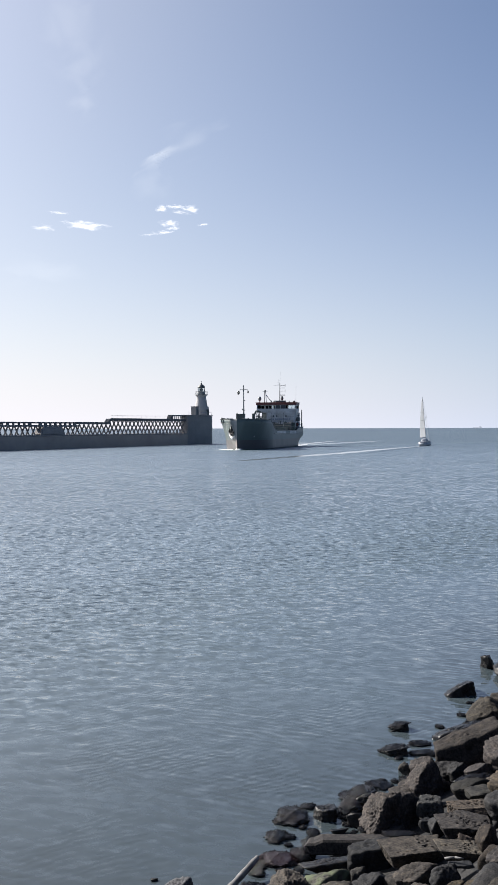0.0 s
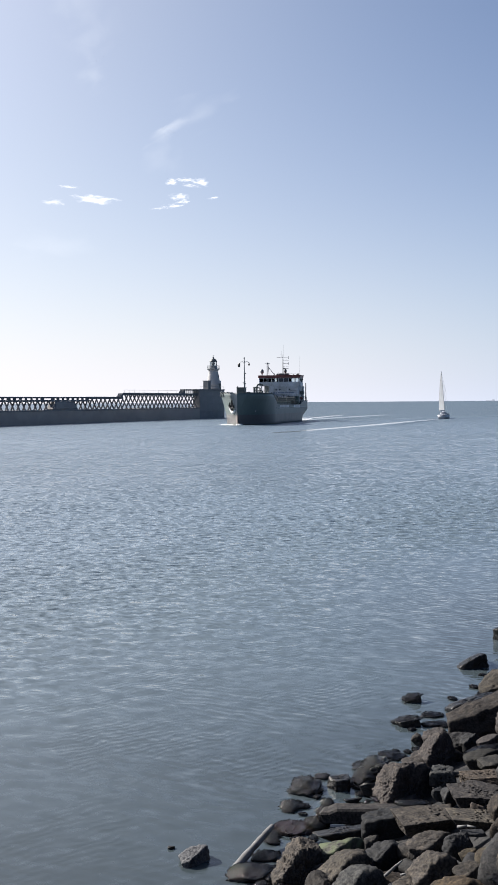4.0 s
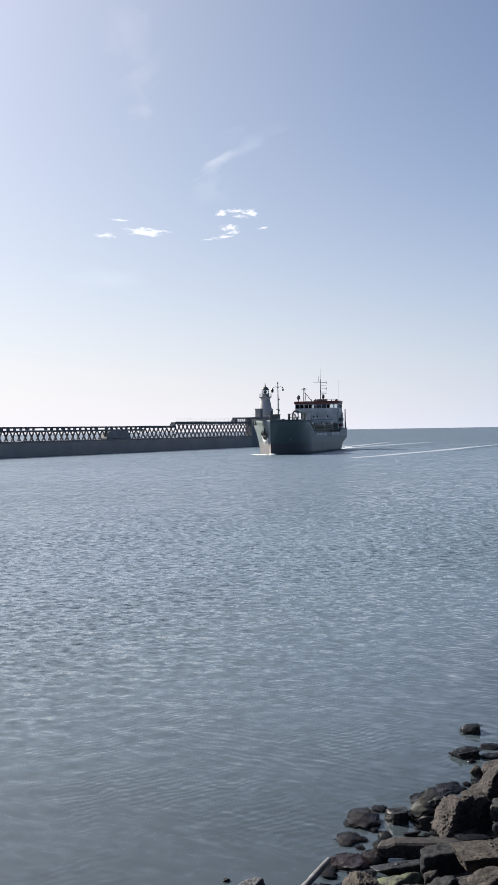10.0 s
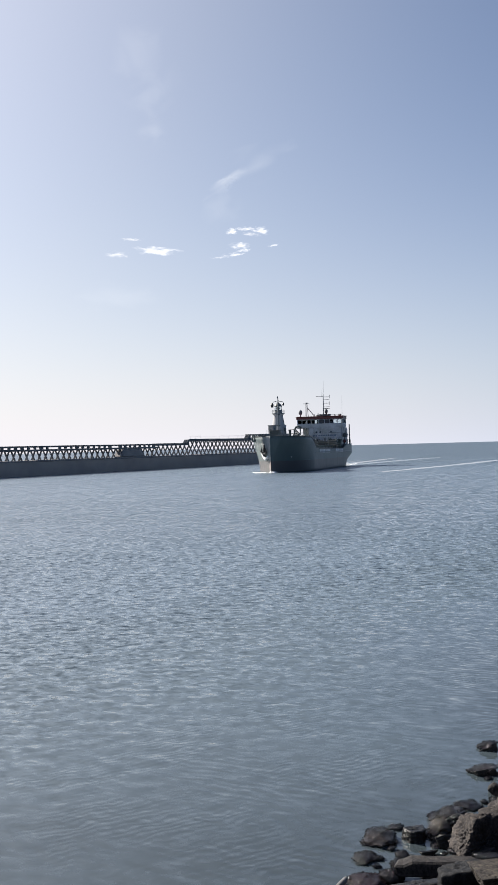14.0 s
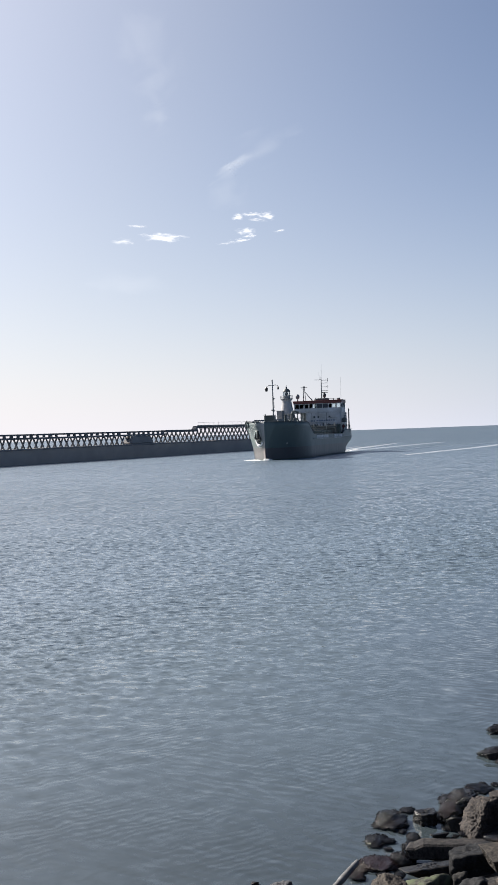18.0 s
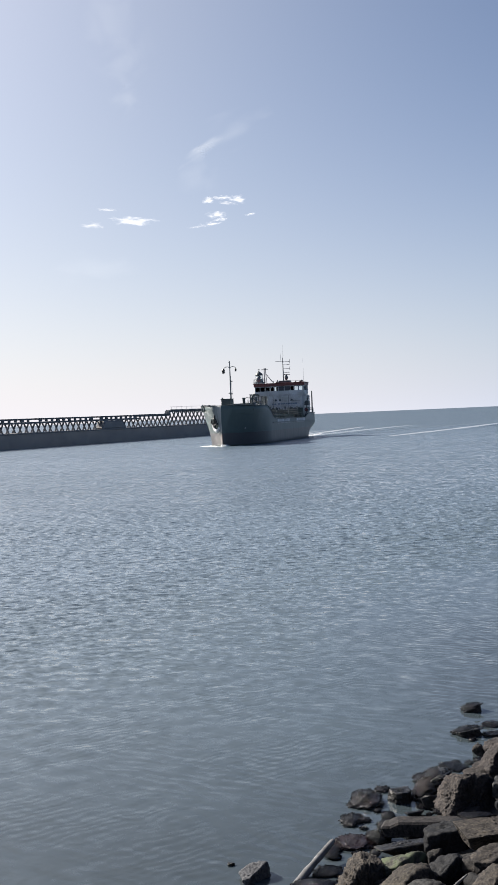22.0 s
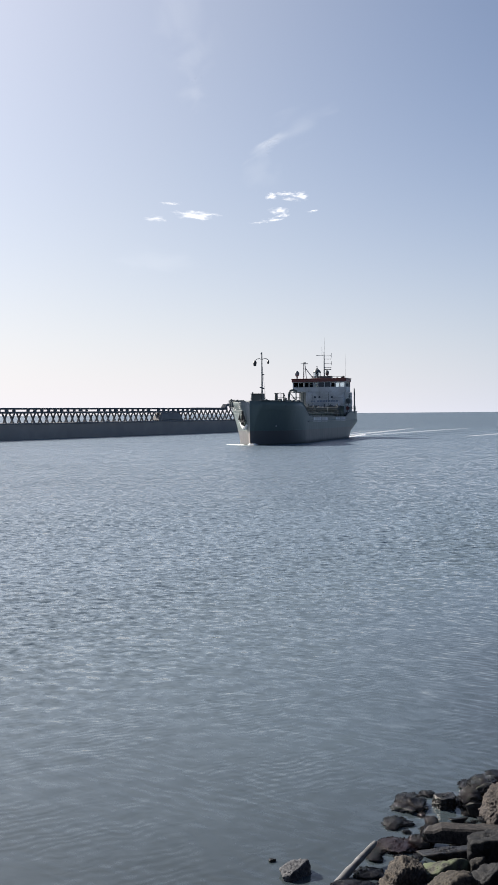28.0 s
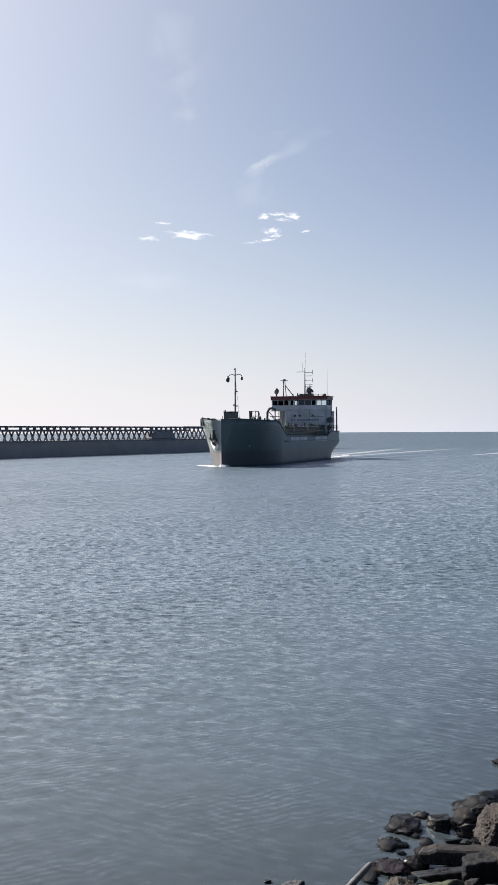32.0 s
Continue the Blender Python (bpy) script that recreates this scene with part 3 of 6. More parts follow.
def leg_mesh(h, w, side):
    """One of two crossed legs, h high, that spread w across the pier."""
    y0, y1 = (-1.45 + w / 2, -1.45 - w / 2) if side else (-1.45 - w / 2, -1.45 + w / 2)
    d = Vector((0, y1 - y0, h))
    bm = box(-0.155, 0.155, -0.155, 0.155, -0.12, d.length + 0.1, 0.02)
    bm.transform(Matrix.Translation((0, y0, 0)) @ d.to_track_quat("Z", "Y").to_matrix().to_4x4())
    me = bpy.data.meshes.new("leg")
    bm.to_mesh(me)
    bm.free()
    me.materials.append(TIMBER)
    return me


legs = {h: (leg_mesh(h, w, 0), leg_mesh(h, w, 1)) for h, w in ((2.2, 1.15), (2.8, 1.5), (3.85, 2.1))}
x, rows_x = 18.0, []
rng = random.Random(7)
while x < LEN - 4:
    h = 3.85 if x < 59.4 else (2.8 if x < 75 else 2.2)
    for k in (0, 1):
        ob = shared("leg", legs[h][k], pier, pose(x + 0.27 * k - 0.13 + rng.uniform(-0.07, 0.07), 0, WALL_TOP, 0, 0, rng.uniform(-1.5, 1.5)))
    rows_x.append(x)
    x += 2.1 + rng.uniform(-0.06, 0.06)


def run(name, x0, x1, z0, z1, y0=-2.35, y1=-0.6, step=8.4, sag=0.02):
    """A beam or deck along the pier in lengths."""
    x = x0
    while x < x1 - 0.01:
        e = min(x + step, x1)
        o = rng.uniform(-sag, sag)
        part(name, box(x + 0.006, e - 0.006, y0, y1, z0 + o, z1 + o, 0.03), TIMBER, pier)
        x = e


for yy in (-0.95, -2.3):
    run("cap_beam", 75, LEN - 2, 5.74, 6.18, yy, yy + 0.3)
run("deck", 75, LEN - 2, 6.62, 7.0)
run("deck", 59.4, 75, 6.42, 7.05)
run("deck", 26.5, 59.4, 7.45, 8.05)
run("kerb_rail", 26.5, 59.4, 8.05, 8.22, -0.85, -0.6)
run("deck", 16.8, 26.5, 7.45, 8.15)
run("upper_deck", 16.8, 25.2, 9.1, 9.5)
for i, x in enumerate(rows_x):
    if x > 75 and i % 11 != 3:
        w = rng.choice((0.3, 0.35, 0.4, 0.45, 0.6))
        part("bearer_block", box(x - w, x + w, -0.95, -0.65, 6.18, 6.62, 0.02), TIMBER, pier)
for i in range(7):
    part("post", box(17.2 + 1.25 * i, 17.42 + 1.25 * i, -0.9, -0.65, 8.15, 9.1, 0.02), TIMBER, pier)
for xa, za, zb in ((25.2, 9.5, 8.15), (59.4, 8.15, 7.05)):
    for i in range(5):
        f = i / 5
        part("step", box(xa + 1.1 * f, xa + 1.1 * f + 0.26, -2.2, -0.7, zb - 0.05, za - (za - zb) * (f + 0.1), 0.02), TIMBER, pier)
for i in range(13):
    part("rail_post", tube((27.5 + 2.6 * i, -0.75, 8.2), (27.5 + 2.6 * i, -0.75, 9.05), 0.025), GREYSTEEL, pier)
part("handrail", tube((27.2, -0.75, 9.02), (59.2, -0.75, 8.98), 0.025), GREYSTEEL, pier)
for i in range(8):
    part("rail_post", tube((0.3 + 2.2 * i, -0.15, 9.6), (0.3 + 2.2 * i, -0.15, 10.55), 0.03), GREYSTEEL, pier)
part("handrail", tube((0.2, -0.15, 10.5), (16.0, -0.15, 10.5), 0.028), GREYSTEEL, pier)

# concrete shelter block on the wall
bm = box(81.2, 91.8, -2.9, 0.0, WALL_TOP - 0.02, 5.72, 0)
for v in bm.verts:
    if v.co.z > 5:
        v.co.x = 86.5 + (v.co.x - 86.5) * 0.74
        v.co.y = -1.4 + (v.co.y + 1.4) * 0.8
bmesh.ops.bevel(bm, geom=bm.edges[:], offset=0.3, segments=3, affect="EDGES")
shelter = part("shelter", bm, DIMMED)
shelter.matrix_basis = PIER
tagged(shelter, "low dark concrete shelter block on the breakwater wall", "shelter")

# lighthouse
lh = empty("lighthouse", PIER @ pose(2.9, -2.6, 9.6), "pale round stone lighthouse with a domed lantern on the pier", "lighthouse")
part("base_tier", lathe([(2.62, 0), (2.6, 0.9), (2.5, 1.0)], 32), LHWHITE, lh, "", True)
part("tower", lathe([(2.45, 0.95), (2.24, 2.2), (2.0, 3.6), (1.76, 5.0), (1.55, 6.15), (1.68, 6.35), (1.88, 6.6), (1.95, 6.7)], 32), LHWHITE, lh, "", True)
part("lean_to", box(-2.95, -1.6, -1.3, 1.3, 0, 2.75, 0.08), LHWHITE, lh, "pale stone lean-to")
part("lean_to_roof", box(-3.05, -1.6, -1.4, 1.4, 2.75, 2.95, 0.04), LHSTONE, lh)
part("gallery", lathe([(2.12, 6.7), (2.17, 6.78), (2.17, 6.95), (2.08, 7.0)], 32), GREYSTEEL, lh)
for i in range(14):
    a = 2 * math.pi * i / 14
    part("rail_post", tube((2.08 * math.cos(a), 2.08 * math.sin(a), 7.0), (2.08 * math.cos(a), 2.08 * math.sin(a), 7.95), 0.03), GREYSTEEL, lh)
for zz in (7.5, 7.95):
    part("gallery_rail", polyline([(2.08 * math.cos(2 * math.pi * i / 20), 2.08 * math.sin(2 * math.pi * i / 20), zz) for i in range(21)], 0.03), GREYSTEEL, lh)
part("lantern_base", lathe([(1.3, 7.0), (1.3, 7.95), (1.38, 8.02)], 24), GREYSTEEL, lh)
part("lantern_glass", lathe([(1.08, 8.02), (1.08, 9.25)], 12), GLASS, lh)
part("lamp", lathe([(0.2, 8.0), (0.45, 8.3), (0.5, 8.7), (0.4, 9.0), (0.2, 9.2)], 16), GREYSTEEL, lh)
for i in range(12):
    a = 2 * math.pi * i / 12
    part("glazing_bar", tube((1.12 * math.cos(a), 1.12 * math.sin(a), 8.0), (1.12 * math.cos(a), 1.12 * math.sin(a), 9.3), 0.05), GREYSTEEL, lh)
part("dome", lathe([(1.32, 9.22), (1.28, 9.4), (1.05, 9.85), (0.7, 10.2), (0.28, 10.42), (0.22, 10.6), (0.3, 10.72), (0.1, 10.9)], 24), DKSTEEL, lh, "dark metal lantern dome", True)
part("finial", tube((0, 0, 10.85), (0, 0, 11.5), 0.06, 0.03), DKSTEEL, lh)
part("vane", box(-0.5, 0.35, -0.03, 0.03, 11.15, 11.35, 0.01), DKSTEEL, lh)
part("door", box(-0.5, 0.5, 2.1, 2.66, 0.02, 2.0, 0.03), DKSTEEL, lh, "dark door")
part("window", box(-0.2, 0.2, 1.6, 1.97, 3.9, 4.6, 0.03), DKSTEEL, lh, "small dark window")
annex = empty("annex", PIER @ pose(9.6, -1.3, 9.6), "small dark stone store beside the lighthouse", "hut")
part("walls", box(-0.95, 0.95, -0.95, 0.95, 0, 2.65, 0.04), LHSTONE, annex)
part("roof_slab", box(-1.08, 1.08, -1.08, 1.08, 2.65, 2.85, 0.03), LHSTONE, annex)
part("door", box(-0.4, 0.4, 0.93, 1.0, 0.02, 1.95, 0.02), TIMBER, annex)

# ---- ship: local x to starboard, y ahead, z up, origin at the stem on the waterline ----
ship = empty("cargo_ship", pose(-4.77, 240.1, 0, 0, 0, 167), "small dark green coaster with white bridge aft and a slim foremast", "ship")
LOA, HB = 56.0, 5.95


def edge_z(s):
    """Top of the bulwark at s metres aft of the stem."""
    def sm(a, b):
        t = min(1, max(0, (s - a) / (b - a)))
        return t * t * (3 - 2 * t)
    return 7.55 - 0.2 * min(1, s / 5) - 2.75 * sm(10.5, 17.5) + 0.95 * sm(44.5, 48.0)


def breadth(s, z):
    """Half breadth of the hull."""
    wl = HB * (1 - max(0.0, 1 - s / 14.0) ** 1.75)
    dk = 2.1 * (max(s, 0.0) / 0.42) ** 0.8 if s < 0.42 else 2.1 + (HB - 2.1) * (1 - max(0.0, 1 - (s - 0.42) / 7.5) ** 2)
    if s > 44:
        f = (s - 44) / (LOA - 44)
        wl *= 1 - 0.42 * f ** 2
        dk *= 1 - 0.03 * f ** 2
    t = min(1.0, max(0.0, z / 7.0)) if s < 20 else min(1.0, max(0.0, z / 3.2))
    b = wl + (dk - wl) * t ** (1.25 + 0.95 * max(0.0, 1 - s / 6.0))
    if z < 0:
        b *= 1 + 0.10 * z
    return b


bm = bmesh.new()
ss = [0, 0.06, 0.12, 0.2, 0.3, 0.42, 0.55, 0.8, 1.1, 1.6, 2.2, 3, 4, 5, 6, 7, 8.5, 10, 11, 11.7, 12.4, 13.1, 13.8, 14.5, 16, 20, 26, 32, 38, 44, 45, 46, 47, 48, 50, 52, 54, LOA]
zs = [-1.6, -0.8, 0, 0.5, 1.0, 1.6, 2.2, 2.8, 3.4, 4.0]
loops = {}
for sd_ in (1, -1):
    rows_h = []
    for s in ss:
        top = edge_z(s)
        zz = zs + [4.0 + (top - 4.0) * k / 4 for k in (1, 2, 3, 4)]
        row = []
        for z in zz:
            yy = -s - 0.06 * z * (1 if s > 55 else 0) * -1
            if s < 0.01:
                yy = 0.12 * (z / 7.0) ** 2 if z > 0 else -0.2 * z * z
            if s > 53:
                yy += max(0, 2.2 - z) * 0.55 * (s - 53) / 3
            row.append(bm.verts.new((sd_ * max(breadth(s, z), 0.06), yy, z)))
        rows_h.append(row)
    loops[sd_] = rows_h
    for a, b in zip(rows_h, rows_h[1:]):
        for i in range(len(a) - 1):
            bm.faces.new((a[i], b[i], b[i + 1], a[i + 1]) if sd_ > 0 else (a[i], a[i + 1], b[i + 1], b[i]))
for end in (0, -1):
    a, b = loops[1][end], loops[-1][end]
    for i in range(len(a) - 1):
        bm.faces.new((a[i], a[i + 1], b[i + 1], b[i]))
bmesh.ops.recalc_face_normals(bm, faces=bm.faces[:])
hull = part("hull", bm, HULL, ship, "dark green hull with a dull red boot-top", True)
sol = hull.modifiers.new("thickness", "SOLIDIFY")
sol.thickness, sol.offset = 0.10, -1


def deck(name, s0, s1, z, inset=0.1, n=14):
    bm = bmesh.new()
    for k in (0, -0.12):
        l = [(breadth(s0 + (s1 - s0) * i / n, z) - inset, -(s0 + (s1 - s0) * i / n)) for i in range(n + 1)]
        vs = [bm.verts.new((b, y, z + k)) for b, y in l] + [bm.verts.new((-b, y, z + k)) for b, y in l[::-1]]
        bm.faces.new(vs)
    bmesh.ops.recalc_face_normals(bm, faces=bm.faces[:])
    return part(name, bm, DECKPAINT, ship)


deck("forecastle_deck", 0.5, 12.3, 6.5)
deck("main_deck", 12.0, 45.0, 3.7)
deck("poop_deck", 44.8, 55.8, 4.9)
bm = box(-5.6, 5.6, -12.5, -12.3, 3.7, 6.5, 0.02)
part("forecastle_bulkhead", bm, CREAM, ship)
# rubbing strake and bulwark rail along both sides
for sd_ in (1, -1):
    pts = [(sd_ * (breadth(s, edge_z(s)) - 0.02), -s, edge_z(s) + 0.03) for s in ss[3:]]
    part("bulwark_rail", polyline(pts, 0.09), DKSTEEL, ship)
    pts = [(sd_ * (breadth(s, 3.9) + 0.02), -s, 3.9) for s in (15, 20, 26, 32, 38, 44, 48, 52, 55.5)]
    part("rubbing_strake", polyline(pts, 0.11), CREAM if sd_ < 0 else DKSTEEL, ship)
    # light-painted bulwark plating amidships
    for s0, s1 in ((18.5, 24.0), (24.3, 29.5), (35.5, 39.5), (39.8, 44.0)):
        b2 = bmesh.new()
        q = [b2.verts.new((sd_ * (breadth(s, z) + 0.012), -s, z)) for s, z in ((s0, 3.72), (s1, 3.72), (s1, edge_z(s1) - 0.05), (s0, edge_z(s0) - 0.05))]
        f = b2.faces.new(q)
        ex = bmesh.ops.extrude_face_region(b2, geom=[f])
        for v in ex["geom"]:
            if isinstance(v, bmesh.types.BMVert):
                v.co.x += sd_ * 0.03
        bmesh.ops.recalc_face_normals(b2, faces=b2.faces[:])
        part("bulwark_plate", b2, WHITE, ship, "dull white bulwark plate")

# anchor in its pocket, and a hull mark
for sd_ in (1,):
    s, z = 0.95, 4.15
    b = breadth(s, z)
    nrm = Vector((sd_ * 0.62, 0.76, -0.16)).normalized()
    side_v = nrm.cross(Vector((0, 0, 1))).normalized()
    M = Matrix((side_v, nrm.cross(side_v) * -1, nrm)).transposed().to_4x4()
    if (M @ Vector((0, 1, 0))).z < 0:
        M = M @ Matrix.Diagonal((-1, -1, 1, 1))
    M = Matrix.Translation((sd_ * b, -s, z)) @ M
    bm = lathe([(0.3, -0.2), (0.9, -0.1), (1.02, 0.04), (1.08, 0.03), (1.1, -0.3)], 20)
    bm.transform(M @ Matrix.Diagonal((0.95, 1.25, 1, 1)))
    pocket = part("anchor_pocket", bm, BLACKIRON, ship, "dark recessed anchor pocket", True)
    bm = bmesh.new()
    arc = [(1.12 * math.cos(radians(a)), 0.2 + 1.45 * math.sin(radians(a)), 0.14) for a in range(214, 350, 12)]
    for p, q in zip(arc, arc[1:]):
        f = 1 - abs((p[0] + q[0]) / 2) / 1.15
        tube(p, q, 0.16 + 0.2 * f, 0.16 + 0.2 * f, 10, bm)
    bm.transform(M)
    part("pocket_lip", bm, BRIGHTWHITE, pocket, "white-painted lip under the anchor", True)
    bm = tube((0, 1.5, 0.22), (0, -0.55, 0.34), 0.2)
    for e in (1, -1):
        tube((0, -0.5, 0.36), (e * 0.95, 0.05, 0.46), 0.26, 0.14, 8, bm)
        tube((e * 0.85, -0.1, 0.44), (e * 0.6, 0.95, 0.4), 0.24, 0.05, 6, bm)
    ball((0, -0.6, 0.34), 0.36, (1, 1, 1), bm, 1)
    bm.transform(M @ pose(0, 0.25, 0, 0, 0, 10))
    part("anchor", bm, BLACKIRON, pocket, "black stockless anchor")
bm = lathe([(0.16, 0), (0.16, 0.05)], 12)
bm.transform(Matrix.Translation((-breadth(4.0, 3.2) - 0.0, -4.0, 3.2)) @ Vector((-0.85, 0.5, -0.2)).to_track_quat("Z", "Y").to_matrix().to_4x4())
part("hull_mark", bm, WHITE, ship, "small white disc")

# weld seams and plating edges down the sides
for sd_ in (1, -1):
    for zz in (2.45, 5.9):
        pts = [(sd_ * (breadth(s, zz) + 0.01), -s, zz) for s in (0.4, 1.1, 2.2, 3, 4, 5, 6, 7, 8.5, 10, 11)]
        part("plate_seam", polyline(pts, 0.03, 4), HULL, ship)

# forecastle gear
bm = box(-0.2, 1.7, -7.6, -5.6, 6.5, 8.75, 0.08)
mh = part("mast_house", bm, DKSTEEL, ship, "dark steel mast house")
part("house_cap", box(-0.28, 1.78, -7.68, -5.52, 8.75, 8.85, 0.02), DKSTEEL, mh)
part("vent", tube((1.5, -5.9, 8.8), (1.5, -5.9, 9.1), 0.14), DKSTEEL, mh)
mast = part("foremast", tube((0, -6.6, 6.5), (0, -6.6, 16.0), 0.17, 0.09, 10), GREYSTEEL, ship, "slim grey foremast")
for e in (1, -1):
    pts = [(0, -6.6, 14.75), (e * 0.5, -6.6, 14.95), (e * 0.95, -6.6, 14.85), (e * 1.2, -6.6, 14.6)]
    part("arm", polyline(pts, 0.06), GREYSTEEL, mast)
    k = 1.25 if e > 0 else 0.8
    part("lamp", lathe([(0.05, 0), (0.2 * k, 0.06), (0.27 * k, 0.5 * k), (0.12 * k, 0.75 * k), (0.04, 0.8 * k)], 10), BLACKIRON, mast).matrix_basis = pose(e * (1.28 if e > 0 else 1.15), -6.6, 14.55 - 0.72 * k)
for zz in (12.05, 9.65):
    part("mast_lamp", box(-0.42, 0.0, -6.7, -6.45, zz, zz + 0.2, 0.04), DKSTEEL, mast)
part("mast_lamp", box(0.0, 0.4, -6.7, -6.45, 9.8, 10.0, 0.04), DKSTEEL, mast)
part("mast_top", tube((0, -6.6, 15.6), (0.12, -6.5, 15.85), 0.1), DKSTEEL, mast)
part("stay", tube((0, -6.6, 14.6), (0.9, -11.6, 6.9), 0.02, 0.02, 5), DKSTEEL, mast)
for xx in (-1.85, -3.2):
    bm = tube((xx, -9.0, 6.5), (xx, -9.0, 8.75), 0.27 if xx > -2 else 0.1, None, 10)
    if xx > -2:
        tube((xx, -9.0, 8.75), (xx, -9.0, 8.95), 0.33, None, 10, bm)
    part("vent_post", bm, DKSTEEL, ship)
part("rail_arch", polyline([(-1.85, -9.2, 8.85), (-2.5, -9.2, 8.95), (-3.2, -9.2, 8.85), (-3.4, -9.2, 8.2), (-3.4, -9.2, 6.6)], 0.06), DKSTEEL, ship)
part("rail_bar", tube((-2.0, -9.2, 8.1), (-3.4, -9.2, 8.1), 0.05), DKSTEEL, ship)
part("rail_bar", tube((-2.65, -9.2, 6.6), (-2.65, -9.2, 8.95), 0.05), DKSTEEL, ship)
for sd_ in (1, -1):
    w = part("windlass", tube((sd_ * 0.8, -3.6, 7.1), (sd_ * 2.2, -3.6, 7.1), 0.45, None, 14), DKSTEEL, ship)
    part("warping_drum", lathe([(0.5, 0), (0.3, 0.12), (0.3, 0.4), (0.5, 0.52)], 12), DKSTEEL, w).matrix_basis = pose(sd_ * 2.25, -3.6, 7.1, 0, 90 * sd_, 0)
    for s in (2.2, 4.6, 8.2, 10.6):
        b = breadth(s, 6.5)
        bo = part("bollard", box(sd_ * (b - 0.75) - 0.25, sd_ * (b - 0.75) + 0.25, -s - 0.5, -s + 0.5, 6.5, 6.62, 0.03), DKSTEEL, ship)
        for e in (-0.3, 0.3):
            part("bollard_post", tube((sd_ * (b - 0.75), -s + e, 6.6), (sd_ * (b - 0.75), -s + e, 7.25), 0.15, 0.16, 10), DKSTEEL, bo)
    for s in (0.9, 3.2, 6.2, 9.4):
        b = breadth(s, 7.4)
        part("fairlead", box(sd_ * b - 0.18, sd_ * b + 0.1, -s - 0.35, -s + 0.35, edge_z(s) - 0.02, edge_z(s) + 0.24, 0.06), DKSTEEL, ship)
rng = random.Random(12)
for i in range(16):
    s = rng.uniform(1.0, 11.0)
    e = rng.choice((1, -1)) * (breadth(s, 7.0) - rng.uniform(0.2, 0.9))
    w, hh = rng.uniform(0.12, 0.35), rng.uniform(0.2, 0.62)
    part("deck_fitting", box(e - w, e + w, -s - w, -s + w, 6.5, edge_z(s) + hh, 0.06), DKSTEEL, ship)
part("jackstaff", tube((0, -0.5, 7.4), (0, -0.5, 8.0), 0.05), DKSTEEL, ship)
# cargo deck
hatch = part("hatch_coaming", box(-4.2, 4.2, -41.0, -17.0, 3.7, 5.0, 0.06), DKSTEEL, ship, "dark steel hatch coaming")
for i in range(8):
    y0 = -17.2 - 2.98 * i
    part("hatch_cover", box(-4.3, 4.3, y0 - 2.9, y0, 5.0, 5.45, 0.08), DECKPAINT, hatch, "green steel hatch cover")
for sd_ in (1, -1):
    part("deck_pipe", tube((sd_ * 4.75, -15.5, 4.35), (sd_ * 4.75, -43.5, 4.35), 0.16), DKSTEEL, ship)
    for i in range(9):
        part("stanchion", tube((sd_ * 5.6, -16 - 3.3 * i, 4.6), (sd_ * 5.6, -16 - 3.3 * i, 5.7), 0.04), DKSTEEL, ship)
    part("side_rail", tube((sd_ * 5.6, -16, 5.68), (sd_ * 5.6, -43, 5.68), 0.035), DKSTEEL, ship)
    part("side_rail", tube((sd_ * 5.6, -16, 5.2), (sd_ * 5.6, -43, 5.2), 0.03), DKSTEEL, ship)
gan = part("hatch_gantry", box(-4.9, 4.9, -43.4, -42.6, 6.0, 6.5, 0.06), DKSTEEL, ship, "dark travelling hatch gantry")
for xx in (-4.8, -1.6, 1.6, 4.6):
    part("gantry_leg", box(xx - 0.18, xx + 0.18, -43.3, -42.7, 4.0, 6.0, 0.03), DKSTEEL, gan)
for xx, hh, rr in ((-3.4, 6.9, 0.5), (-0.6, 6.7, 0.4), (2.2, 7.0, 0.45), (-4.4, 6.4, 0.3)):
    part("winch", tube((xx - 0.5, -44.4, hh - 0.7), (xx + 0.5, -44.4, hh - 0.7), rr, None, 12), DKSTEEL, ship)
    part("winch_bed", box(xx - 0.7, xx + 0.7, -44.9, -43.9, 4.6, hh - 0.9, 0.04), DKSTEEL, ship)
# starboard stair tower and davit before the bridge
st = part("davit", polyline([(5.75, -42.5, 4.0), (5.85, -42.5, 8.2), (5.80, -42.5, 9.5), (5.45, -42.5, 10.1), (4.85, -42.5, 10.2), (4.05, -42.5, 9.9)], 0.24, 10), DKSTEEL, ship, "dark curved davit")
for xx in (3.3, 4.1, 4.9):
    part("davit_post", tube((xx, -44.8, 4.6), (xx, -44.8, 9.7), 0.10), DKSTEEL, st)
for zz in (6.0, 7.4, 8.6, 9.7):
    part("davit_bar", tube((3.85, -44.8, zz), (5.95, -44.8, zz), 0.07), DKSTEEL, st)
part("davit_brace", tube((3.95, -44.8, 6.0), (5.55, -44.8, 8.6), 0.07), DKSTEEL, st)
part("davit_brace", tube((4.75, -44.6, 8.0), (5.85, -43.2, 9.6), 0.09), DKSTEEL, st)
part("hose_reel", tube((4.3, -43.8, 7.5), (4.8, -43.8, 7.5), 0.55, None, 16), CREAM, st)

# fittings and stores on deck before the house
rng = random.Random(31)
for i in range(24):
    xx, yy, hh = rng.uniform(-5.2, 4.6), -rng.uniform(42.9, 45.6), rng.uniform(0.7, 2.1)
    w = rng.uniform(0.25, 0.7)
    part("deck_locker", box(xx - w, xx + w, yy - 0.25, yy + 0.25, 4.6, 4.9 + hh, 0.05), rng.choice((DKSTEEL, DECKPAINT, GREYSTEEL, DKSTEEL)), ship)
